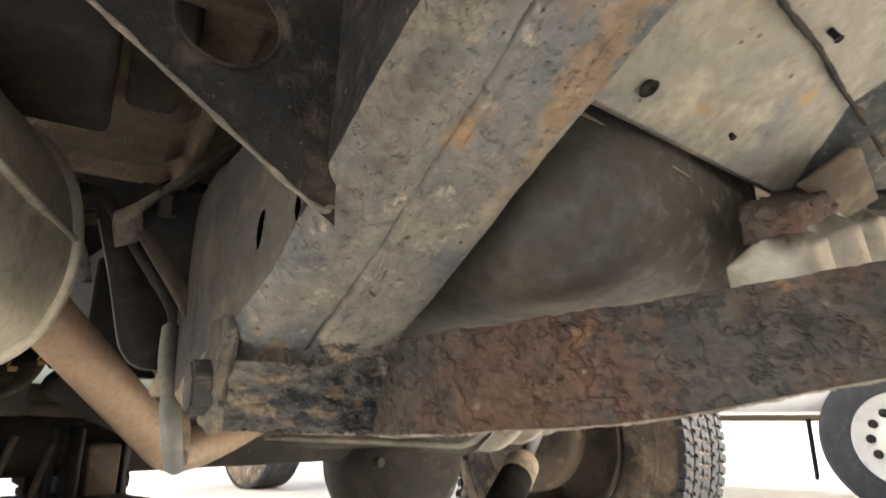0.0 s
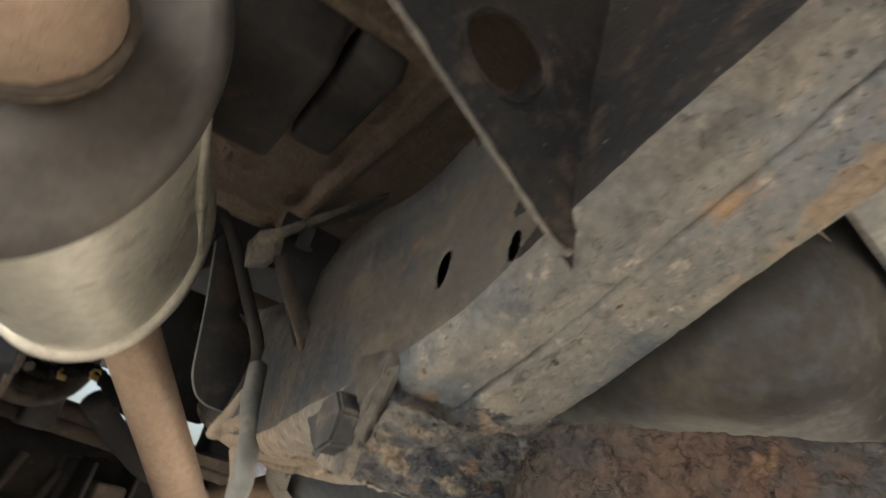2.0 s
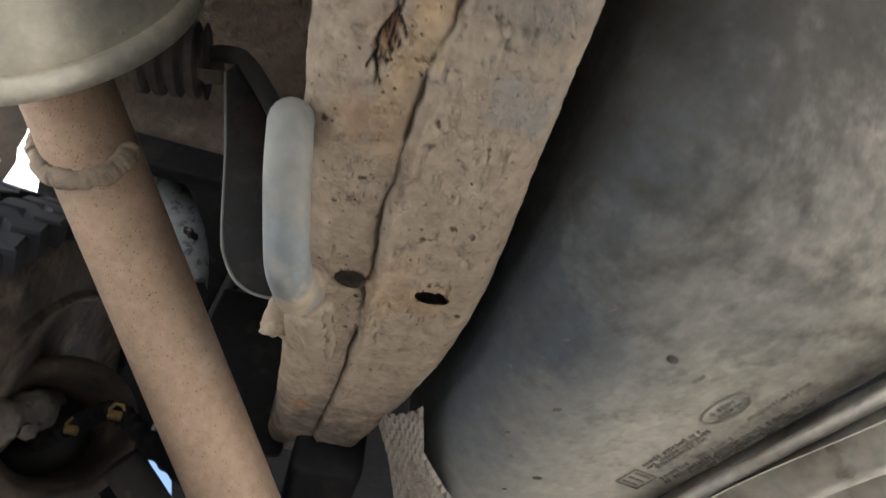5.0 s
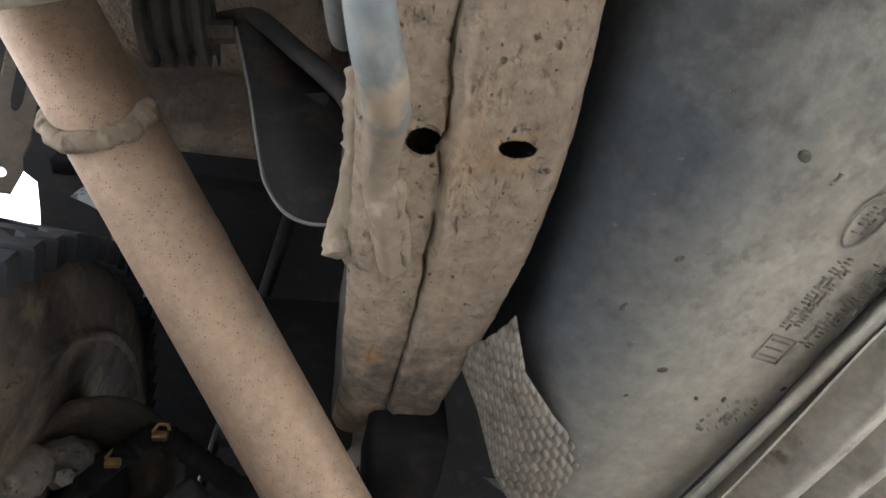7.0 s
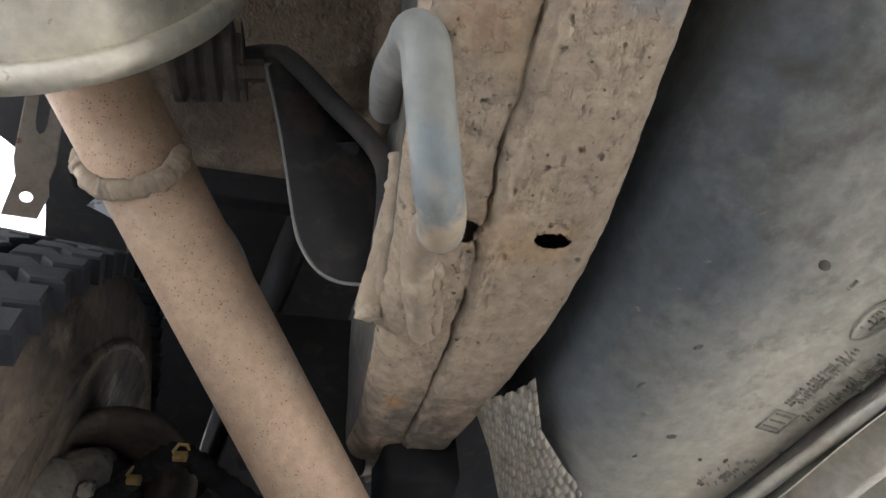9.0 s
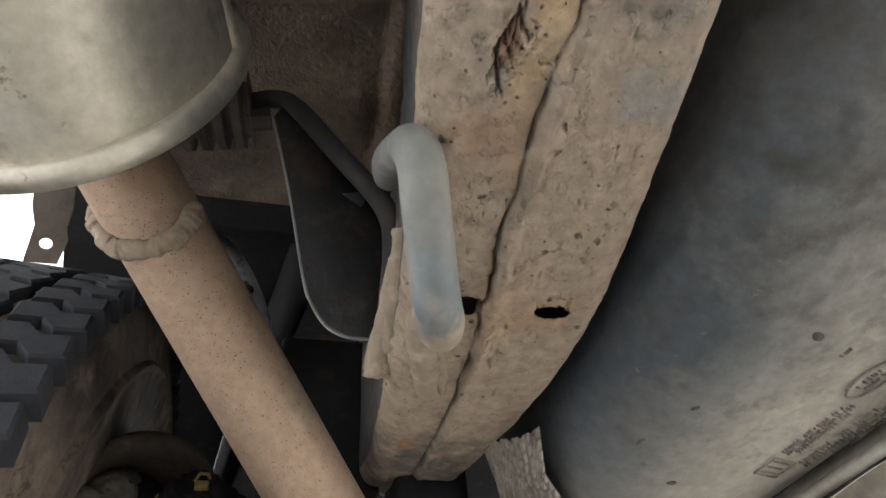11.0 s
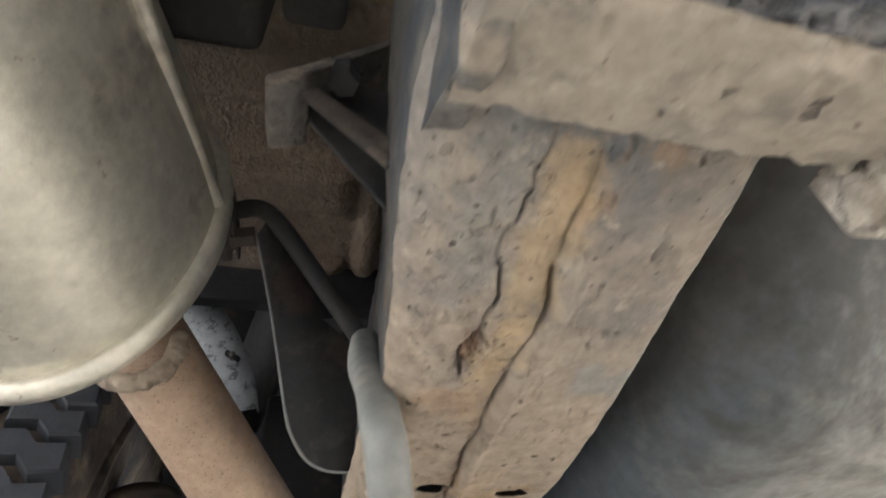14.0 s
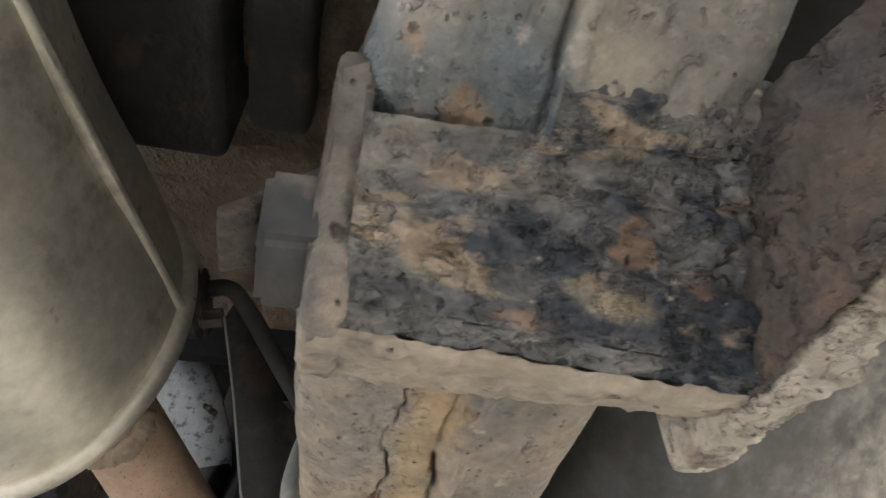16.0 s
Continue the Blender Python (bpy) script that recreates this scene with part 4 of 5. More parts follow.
for s, at in ((1, MC), (-1, MC - mn * ML)):
    q = [(0.0, -0.0005, 0), (0.0, 0.003, 0.0), (0.004, 0.0045, 0), (0.009, 0.003, 0), (0.0105, 0, 0), (0.009, -0.006, 0), (0.004, -0.012, 0), (0.002, -0.03, 0), (0.004, -0.06, 0)]
    part("end_cap", loft([oval(at + mn * s * (a - 0.004), MA + b, MB + b) for a, b, _ in q]), M_muffler if s > 0 else M_cap, exh, "crimped end cap")
pa, pb = Vector((-0.0339, 0.5797, 0.4983)), Vector((0.1160, 0.7627, 0.3634))
pd = (pb - pa).normalized()
pipe_pts = [pa - pd * 0.12, pa - pd * 0.05, pa.lerp(pb, 0.2), pa.lerp(pb, 0.5), pa.lerp(pb, 0.74), Vector((0.0985, 0.741, 0.3800)), Vector((0.119, 0.753, 0.3785)), Vector((0.158, 0.763, 0.394)),
            Vector((0.215, 0.778, 0.424))]
part("pipe", tube(smooth_path(pipe_pts, 10), 0.0225, 40), M_pipe, exh, "heat-tinted tan exhaust pipe speckled with rust")
cc = pa - pd * 0.041
to_eye = Vector((0.114, -0.124, -0.28))
to_eye = (to_eye - pd * to_eye.dot(pd)).normalized()
right = pd.cross(to_eye)
right = right if right.x > 0 else -right
ring = []
for i in range(81):
    t = radians(-165 + 225 * i / 80)
    rad = to_eye * math.cos(t) + right * math.sin(t)
    ring.append(cc + rad * 0.0236 + pd * (0.022 * math.cos(t) + 0.0006 * math.sin(5 * t)))
bm = tube(smooth_path(ring, 3), [0.0047 * min(1, 0.35 + i / 12, 0.45 + (240 - i) / 14) for i in range(241)], 12)
part("weld_collar", crust(bm, 0.0012, 150, 5), M_cake, exh, "lumpy slanted weld collar")
ia = Vector((-0.117, 0.284, 0.522))
part("inlet_pipe", tube(smooth_path([ia + mn * 0.04, ia, ia - mn * 0.05, ia - mn * 0.10 + Vector((-0.02, 0, 0.02)), ia - mn * 0.3 + Vector((-0.14, 0, 0.10))], 8), 0.033, 32), M_pipe, exh, "tan inlet pipe")
bm = tube([ia + (mu * math.cos(t) + mv * math.sin(t)) * 0.034 + mn * 0.001 for t in [2 * math.pi * i / 40 for i in range(40)]], 0.003, 10, closed=True)
part("inlet_weld", crust(bm, 0.001, 250, 3), M_wheel, exh)

# ---- fuel tank ----
tank = thing("fuel_tank", (0.27, 0.5, 0.42), "dust-filmed black plastic fuel tank slung beside the rail", "fuel tank")


def tank_floor(y):
    """Height of the tank's underside along the vehicle."""
    s = min(max((y + 0.70) / 0.10, 0), 1)
    return 0.466 - 0.066 * s * s * (3 - 2 * s)


def tank_body():
    x1, y0, y1, top, rc = 0.462, -0.86, -0.300, 0.67, 0.040
    ny_, rings = 130, []
    for i in range(ny_ + 1):
        y = y0 + (y1 - y0) * (0.5 - 0.5 * math.cos(math.pi * i / ny_))
        end = min(y - y0, y1 - y)
        pull = 0.055 - math.sqrt(max(0.055 ** 2 - (0.055 - min(end, 0.055)) ** 2, 0))       # rounded ends
        x0 = (0.152 + 0.27 + 0.233 * y) / 0.972
        a, b, zb = x0 + pull * 1.25, x1 - pull, tank_floor(y) + pull * 0.8
        ring = []
        for cx, cz, a0 in ((a + rc, zb + rc, math.pi), (b - rc, zb + rc, 1.5 * math.pi), (b - rc, top - rc, 0), (a + rc, top - rc, 0.5 * math.pi)):
            for k in range(10):
                t = a0 + 0.5 * math.pi * k / 9
                p = vp(cx + rc * math.cos(t), y, cz + rc * math.sin(t))
                ring.append(p + Vector((0.003 * noise.noise(p * 8), 0, 0.004 * noise.noise(p * 6))))
            if len(ring) == 10:
                for k in range(1, 24):
                    p = vp(a + rc + (b - a - 2 * rc) * k / 24, y, zb)
                    ring.append(p + Vector((0.003 * noise.noise(p * 8), 0, 0.004 * noise.noise(p * 6))))
        rings.append(ring)
    return loft(rings)


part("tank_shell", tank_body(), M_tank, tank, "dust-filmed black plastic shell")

# moulded marks on its underside
UX, UY = (V.to_3x3() @ Vector((1, 0, 0))).normalized(), (V.to_3x3() @ Vector((0, 1, 0))).normalized()


def on_tank(p, lift=0.0008):
    z = tank_floor((V.inverted() @ Vector(p)).y)
    q = Vector((p[0], p[1], z))
    return q + Vector((0.003 * noise.noise(q * 8), 0, 0.004 * noise.noise(q * 6) - lift))


oc = Vector((0.2455, 0.5075, 0))
od, ow = Vector((0.25, -0.968, 0)).normalized(), Vector((-0.968, -0.25, 0)).normalized()
part("oval_mark", tube([on_tank(oc + od * 0.0115 * math.cos(t) + ow * 0.0062 * math.sin(t)) for t in [2 * math.pi * i / 48 for i in range(48)]], 0.00055, 6, closed=True), M_emboss, tank, "moulded oval outline")
random.seed(4)


marking = bmesh.new()


def mark_row(bm, origin, length, size):
    """One row of unreadable moulded characters, as small bars."""
    s = 0.0
    while s < length:
        w_ = random.uniform(0.6, 1.2) * size
        if random.random() < 0.85:
            c_ = on_tank(Vector(origin) + od * s)
            m_ = Matrix.Translation(c_) @ Matrix.Rotation(math.atan2(od.y, od.x) + random.choice((0, 1.45, 1.57)), 4, "Z")
            box((-w_ / 2, -0.0003, -0.0003), (w_ / 2, 0.0003, 0.0008), 0, bm, m_)
        s += size * random.uniform(0.55, 1.0)


for o_, l_, s_ in (((0.2365, 0.557, 0), 0.034, 0.0022), ((0.2395, 0.558, 0), 0.036, 0.0022), ((0.2425, 0.558, 0), 0.03, 0.0022), ((0.2485, 0.571, 0), 0.05, 0.0026), ((0.2535, 0.567, 0), 0.085, 0.0026),
                   ((0.259, 0.555, 0), 0.066, 0.0026), ((0.2645, 0.548, 0), 0.048, 0.0026), ((0.258, 0.512, 0), 0.03, 0.003), ((0.243, 0.5125, 0), 0.011, 0.0022), ((0.2465, 0.5135, 0), 0.012, 0.0022),
                   ((0.2350, 0.613, 0), 0.008, 0.002), ((0.2378, 0.6135, 0), 0.009, 0.002), ((0.2245, 0.497, 0), 0.006, 0.0018)):
    mark_row(marking, o_, l_, s_)
for k in range(18):                                     # a ring of them
    a_ = 2 * math.pi * k / 18
    c_ = on_tank(Vector((0.2365, 0.6090, 0)) + Vector((0.725, -0.689, 0)) * 0.0135 * math.cos(a_) + Vector((0.689, 0.725, 0)) * 0.0062 * math.sin(a_))
    box((-0.0010, -0.0003, -0.0003), (0.0010, 0.0003, 0.0008), 0, marking, Matrix.Translation(c_) @ Matrix.Rotation(random.choice((0.4, 0.9, 2.2)), 4, "Z"))
tagged(part("moulded_marking", marking, M_emboss, tank, "rows of small moulded bars", smooth=False), kind="stuff")
fx = Vector((0.239, 0.569, 0))
part("framed_mark", tube([on_tank(fx + od * a + ow * b) for a, b in ((-0.0065, -0.0065), (0.0065, -0.0065), (0.0065, 0.0065), (-0.0065, 0.0065))], 0.0005, 4, closed=True), M_emboss, tank, "moulded square frame", smooth=False)
for k in range(3):
    part("framed_mark", tube([on_tank(fx + od * (-0.004 + 0.004 * k) + ow * -0.0045), on_tank(fx + od * (-0.004 + 0.004 * k) + ow * 0.0045)], 0.0005, 4), M_emboss, tank, smooth=False)
for x_, y_, r_ in ((0.210, 0.487, 0.0024), (0.168, 0.553, 0.0018), (0.196, 0.584, 0.002), (0.182, 0.53, 0.0016), (0.231, 0.60, 0.0015), (0.218, 0.60, 0.0012), (0.256, 0.592, 0.0012), (0.186, 0.60, 0.001), (0.176, 0.47, 0.0014)):
    bm = bmesh.new()
    bmesh.ops.create_uvsphere(bm, u_segments=10, v_segments=6, radius=r_, matrix=Matrix.Translation(on_tank((x_, y_, 0), 0.0)) @ Matrix.Rotation(x_ * 40, 4, "Z") @ Matrix.Diagonal((0.8, 1.3, 0.3, 1)))
    part("tar_spot", bm, M_tar, tank)

# corrugated shield on the tank's far side
bm = bmesh.new()
rows = []
for i in range(90):
    y = -0.87 + 0.60 * i / 89
    row = []
    for j in range(90):
        s = j / 89
        wave = 0.0115 * math.tanh(2.0 * math.sin(s * 2 * math.pi * 6.0 - 1.2)) * min(1, i / 4)
        row.append(bm.verts.new(vp(0.430 + 0.24 * s, y, tank_floor(y) - 0.006 + 0.05 * s * s + wave + 0.004 * noise.noise(Vector((s * 5, y * 9, 0))))))
    rows.append(row)
for a, b in zip(rows, rows[1:]):
    for k in range(89):
        bm.faces.new((a[k], a[k + 1], b[k + 1], b[k]))
shield = thing("heat_shield", (0.4, 0.5, 0.5), "corrugated dull aluminium heat shield beside the tank", "heat shield")
part("corrugated_sheet", bm, M_alu, shield)
bm = bmesh.new()
rows = []
for i in range(40):
    t = i / 39
    row = []
    for j in range(120):
        s = j / 119
        wave = math.tanh(3 * math.sin(s * 2 * math.pi * 4.0 - 0.6))
        row.append(bm.verts.new(vp(0.335 + 0.36 * s, -0.882 - 0.018 * wave * min(1, (1 - t) * 6 + 0.15) - 0.012 * (1 - t) ** 2, 0.425 + 0.07 * s + (0.066 + 0.048 * s) * t + 0.002 * wave)))
    rows.append(row)
for a, b in zip(rows, rows[1:]):
    for k in range(119):
        bm.faces.new((a[k], a[k + 1], b[k + 1], b[k]))
part("end_wall", bm, M_alu, shield, "ribbed aluminium end wall")
bm = loft([[vp(0.333 + 0.28 * s, -0.885 + dy, 0.491 + 0.11 * s + dz) for dy, dz in ((-0.014, -0.002), (-0.014, 0.010), (0.01, 0.016), (0.01, -0.002))] for s in [i / 120 for i in range(121)]])
bmesh.ops.subdivide_edges(bm, edges=[e for e in bm.edges if e.calc_length() > 0.006], cuts=4, use_grid_fill=True)
part("rusty_flange", crust(bm, 0.0018, 100, 6), M_rust, shield, "rust-flaked flange above the ribs")
part("flange_bolt", tube([vp(0.53, -0.898, 0.556), vp(0.53, -0.912, 0.552)], 0.010, 6), M_sideplate, shield, smooth=False)
part("tie_bracket", plate([vp(0.43, -0.892, 0.53), vp(0.60, -0.892, 0.60), vp(0.585, -0.93, 0.66), vp(0.50, -0.95, 0.62)], (0, 1, 0.3), 0.004, 0.001), M_side, shield, "grey-brown bracket plate")
part("rolled_edge", tube([vp(0.430, -0.87 + 0.6 * i / 40, tank_floor(-0.87 + 0.6 * i / 40) - 0.010) for i in range(41)], 0.003, 10), M_alu, shield)

# Dark plate added to block the bright sky seen past the hanger.
part("gap_plate", box((0.004, 0.702, 0.452), (0.078, 0.716, 0.575), 0.004), M_hang, frame_thing, "added dark plate filling the sky gap behind the hanger")

# dimpled foil mat round the tank's end
mat_thing = thing("foil_mat", (0.14, 0.64, 0.42), "dimpled dusty foil heat mat wrapped round the tank's end", "heat mat")


def foil():
    verts, faces = [], []
    nu_, nv_ = 150, 110
    near = [Vector(p) for p in ((0.1296, 0.5801, 0.4216), (0.1372, 0.6026, 0.4105), (0.1548, 0.6237, 0.4057), (0.1751, 0.6446, 0.4037))]
    far = [Vector(p) for p in ((0.1125, 0.6216, 0.442), (0.1287, 0.652, 0.4333), (0.1431, 0.6879, 0.4219), (0.1615, 0.7126, 0.4115))]
    for i in range(nu_ + 1):
        for j in range(nv_ + 1):
            s, t = i / nu_, j / nv_
            k_ = min(int(s * 3), 2)
            g_ = s * 3 - k_
            p, r_ = near[k_].lerp(near[k_ + 1], g_), far[k_].lerp(far[k_ + 1], g_)
            q = p.lerp(r_, t) + Vector((0.0, -0.004, -0.010)) * 4 * t * (1 - t) * 0.5
            u_, v_ = s * 13, t * 11
            row = math.floor(v_)
            f_u, f_v = (u_ + 0.5 * (row % 2)) % 1 - 0.5, v_ % 1 - 0.5
            dim = 0.0022 * max(0, 1 - (f_u / 0.42) ** 2) * max(0, 1 - (f_v / 0.42) ** 2)
            verts.append(tuple(q + Vector((0.008, 0, 0)) + Vector((-0.3, -0.3, -0.9)) * dim))
    for i in range(nu_):
        for j in range(nv_):
            k = i * (nv_ + 1) + j
            faces.append((k, k + 1, k + nv_ + 2, k + nv_ + 1))
    return verts, [], faces


part("foil_sheet", foil(), M_foil, mat_thing)

# ---- axle and wheels, in the vehicle's own axes ----
def ring_profile(prof, centre, axis, n=96):
    """Turns (along, radius) pairs about an axis."""
    axis = Vector(axis).normalized()
    u = axis.orthogonal().normalized()
    w = axis.cross(u)
    return loft_open([[centre + axis * a + (u * math.cos(t) + w * math.sin(t)) * r for t in (2 * math.pi * k / n for k in range(n))] for a, r in prof])


def loft_open(rings):
    return loft(rings, caps=False)


def wheel(name, centre, label, lug=0.0065, toe=0.0):
    ax = (Matrix.Rotation(radians(toe), 3, "Z") @ V.to_3x3() @ Vector((1, 0, 0))).normalized()
    th = thing(name, centre + Vector((0, 0, -WHEEL_R)), label, "wheel", "wheels of the vehicle")
    R, w = WHEEL_R - lug, 0.11
    prof = [(-0.085, 0.195), (-0.1, 0.205), (-0.112, 0.25), (-0.116, 0.29), (-0.108, R - 0.018), (-0.095, R - 0.002), (-0.05, R + 0.001), (0, R + 0.002), (0.05, R + 0.001), (0.095, R - 0.002),
            (0.108, R - 0.018), (0.116, 0.29), (0.112, 0.25), (0.1, 0.205), (0.085, 0.195)]
    tyre = part("tyre", ring_profile(prof, centre, ax), M_wall, th, "black all-terrain tyre, mud-dusted side wall")
    rim = [(-0.105, 0.2), (-0.1, 0.192), (-0.085, 0.19), (-0.06, 0.165), (0.02, 0.16), (0.05, 0.12), (0.045, 0.06), (0.05, 0.03)]
    part("rim", ring_profile([*rim, (0.055, 0.001)], centre, ax), M_wheel, th, "brown dusty steel rim")
    part("rim_lip", ring_profile([(-0.104, 0.198), (-0.110, 0.204), (-0.116, 0.202), (-0.116, 0.196), (-0.108, 0.191), (-0.100, 0.190)], centre, ax), M_wheel, th, "worn rolled rim lip")
    part("rim_lip", ring_profile([(0.104, 0.198), (0.110, 0.204), (0.116, 0.202), (0.116, 0.196), (0.108, 0.191), (0.100, 0.190)], centre, ax), M_wheel, th, "worn rolled rim lip")
    u = ax.orthogonal().normalized()
    q = ax.cross(u)
    for s_ in (-1, 1):
        part("side_ring", ring_profile([(s_ * 0.1140, 0.300), (s_ * 0.1185, 0.297), (s_ * 0.1185, 0.293), (s_ * 0.1150, 0.290)], centre, ax), M_wall, tyre)
    turn0 = Matrix((ax, u, q)).transposed().to_4x4()
    count = 84
    for r_, (off, lx, ly, skew) in enumerate(((-0.091, 0.041, 0.0215, 0.15), (-0.047, 0.0425, 0.0205, -0.3), (0.0, 0.0425, 0.0205, 0.35), (0.047, 0.0425, 0.0205, -0.3), (0.091, 0.041, 0.0215, 0.15))):
        zig = 0.30 * ly
        outline = [(-lx / 2, -ly / 2 - zig), (-lx * 0.1, -ly / 2 - zig), (lx * 0.1, -ly / 2 + zig), (lx / 2, -ly / 2 + zig), (lx / 2, ly / 2 + zig), (lx * 0.1, ly / 2 + zig), (-lx * 0.1, ly / 2 - zig), (-lx / 2, ly / 2 - zig)]
        bm = loft([[Vector((a_ * k_, h_, b_ * k_)) for a_, b_ in outline] for h_, k_ in ((-0.010, 1.0), (lug - 0.0015, 0.94), (lug, 0.86))])
        bmesh.ops.recalc_face_normals(bm, faces=bm.faces)
        bmesh.ops.transform(bm, matrix=Matrix.Rotation(skew, 4, "Y"), verts=bm.verts)
        me = bpy.data.meshes.new("tread_block")
        bm.to_mesh(me)
        bm.free()
        me.materials.append(M_tyre)
        for k in range(count):
            a = 2 * math.pi * (k + 0.5 * (r_ % 2)) / count
            ob = new("tread_block", me)
            ob.parent = tyre
            ob.matrix_local = Matrix.Translation(Vector((0, 0, WHEEL_R))) @ Matrix.Rotation(a, 4, ax) @ turn0 @ Matrix.Translation((off, R, 0))
    return th


left_wheel = wheel("wheel", vp(0.035, 0, WHEEL_R), "rear wheel with knobbly all-terrain tyre and brown dusty inner rim", toe=-7)
right_wheel = wheel("wheel", vp(1.5, 0, WHEEL_R), "rear wheel with knobbly all-terrain tyre and brown dusty inner rim")
front_wheel = copy_thing(right_wheel, Matrix.Translation((1.10, 4.1, 0)))

axle = thing("rear_axle", vp(0.75, 0, 0.385), "dirty black solid rear axle with differential and brake hoses", "axle")
part("axle_tube", tube([vp(0.14, 0, 0.385), vp(1.36, 0, 0.385)], 0.046, 24), M_dark, axle, "dirty black axle tube")
bm = bmesh.new()
bmesh.ops.create_uvsphere(bm, u_segments=32, v_segments=20, radius=0.14, matrix=Matrix.Translation(vp(0.86, 0.0, 0.34)) @ Matrix.Diagonal((1, 0.9, 1.0, 1)))
part("differential", bm, M_dark, axle, "dark cast differential housing")
for k in range(10):
    a = 2 * math.pi * k / 10
    part("cover_bolt", tube([vp(0.86 + 0.115 * math.cos(a), -0.09, 0.34 + 0.115 * math.sin(a)), vp(0.86 + 0.115 * math.cos(a), -0.105, 0.34 + 0.115 * math.sin(a))], 0.009, 6), M_dark, axle, smooth=False)
for x in (0.155, 1.345):
    part("brake_drum", ring_profile([(0.0, 0.03), (0.0, 0.13), (0.012, 0.142), (0.05, 0.142), (0.055, 0.13)], vp(x - 0.06, 0, 0.385), V.to_3x3() @ Vector((1, 0, 0)), 64), M_wheel, axle, "brown dusty brake drum")
for x in (0.30,):
    spring = thing("leaf_spring", vp(x, 0, 0.31), "dark dusty leaf spring clamped under the axle", "spring", "leaf springs")
    for k in range(4):
        half = 0.24 - 0.04 * k
        pts_ = [vp(x, s * half, 0.315 - 0.012 * k + 0.10 * (s * half) ** 2) for s in (-1, -0.5, 0, 0.5, 1)]
        bm = bmesh.new()
        bm = loft([[p + V.to_3x3() @ Vector((-0.03, 0, -0.005)), p + V.to_3x3() @ Vector((0.03, 0, -0.005)), p + V.to_3x3() @ Vector((0.03, 0, 0.005)), p + V.to_3x3() @ Vector((-0.03, 0, 0.005))] for p in pts_])
        part("leaf", bm, M_wheel, spring, smooth=False)
    for s in (-1, 1):
        part("u_bolt", tube([vp(x - 0.045, s * 0.045, 0.24), vp(x - 0.045, s * 0.045, 0.40), vp(x, s * 0.045, 0.415), vp(x + 0.045, s * 0.045, 0.40), vp(x + 0.045, s * 0.045, 0.24)], 0.006, 8), M_dark, spring)
    part("clamp_plate", box((-0.055, -0.07, -0.006), (0.055, 0.07, 0.006), 0.002, m=V @ Matrix.Translation((x, 0, 0.262))), M_dark, spring)

shock = thing("shock_absorber", (0.776, 0.976, 0.3), "black shock absorber with a cream sleeve beside the far wheel", "shock absorber")
sa, sb = Vector((0.73, 0.95, 0.305)), Vector((0.80, 1.0, 0.345))
part("damper_tube", tube([sa - (sb - sa) * 1.2, sa], 0.032, 20), M_near_black, shock)
part("sleeve", tube([sa, sa.lerp(sb, 0.55)], 0.034, 20), M_mud, shock, "cream dusty sleeve")
part("damper_rod", tube([sa.lerp(sb, 0.55), sb + (sb - sa) * 2], 0.014, 14), M_dark, shock)

part("backing_plate", ring_profile([(0.0, 0.05), (0.002, 0.12), (-0.004, 0.150), (0.004, 0.156), (0.010, 0.150)], vp(0.128, 0, 0.385), V.to_3x3() @ Vector((1, 0, 0)), 64), M_dark, axle, "dark brake backing plate")
# round boot beside the wheel, seen into its open end
boot_at = Vector((-0.073, 0.778, 0.478))
boot_ax = Vector((0.45, -0.80, -0.30)).normalized()
part("boot", ring_profile([(-0.05, 0.03), (-0.03, 0.034), (-0.002, 0.040), (0.004, 0.044), (0.004, 0.050), (-0.006, 0.053), (-0.03, 0.051), (-0.08, 0.048)], boot_at, boot_ax, 48), M_wheel, axle, "dusty round rubber boot with a thick lip")
part("boot_core", ring_profile([(-0.02, 0.001), (-0.018, 0.018), (-0.05, 0.032)], boot_at, boot_ax, 32), M_hole, axle)
bm = tube(smooth_path([(-0.112, 0.748, 0.452), (-0.100, 0.762, 0.470), (-0.094, 0.778, 0.488), (-0.100, 0.796, 0.500)], 8), [0.010 + 0.006 * math.sin(0.35 * k) ** 2 for k in range(25)], 18)
part("knuckle", crust(bm, 0.003, 60, 4), M_sideplate, axle, "dust-caked cast knuckle")
part("knuckle_bolt", tube([(-0.092, 0.768, 0.468), (-0.083, 0.757, 0.462)], 0.0055, 6), M_sideplate, axle, smooth=False)
# locating rods, flanges and bush in front of the axle beam
for z_, r_ in ((0.441, 0.0105), (0.424, 0.0085)):
    part("rod", tube([vp(0.13, -0.135, z_ + 0.003), vp(0.30, -0.145, z_ - 0.004), vp(0.42, -0.15, z_ - 0.008)], r_, 14), M_wheel, axle, "dusty brown rod")
part("rod_lug", box((0.165, -0.155, 0.415), (0.20, -0.12, 0.462), 0.006, m=V), M_dark, axle)
for x_ in (0.272, 0.325):
    part("flange", plate([vp(x_, -0.10, 0.40), vp(x_, -0.02, 0.41), vp(x_, -0.02, 0.29), vp(x_, -0.10, 0.315)], V.to_3x3() @ Vector((1, 0, 0)), 0.005), M_dark, axle, "rusty bracket flange")
part("bush_block", box((0.284, -0.10, 0.24), (0.322, -0.03, 0.382), 0.005, m=V), M_wheel, axle, "brown bush block")
part("flange_bolt", tube([vp(0.33, -0.06, 0.335), vp(0.345, -0.06, 0.335)], 0.012, 6), M_dark, axle, smooth=False)
for x_, z_ in ((0.198, 0.372), (0.240, 0.362)):
    part("stay", tube([vp(x_ - 0.02, -0.07, z_ - 0.10), vp(x_ + 0.012, -0.06, z_ + 0.02)], 0.0045, 10), M_wheel, axle, "dusty stay")
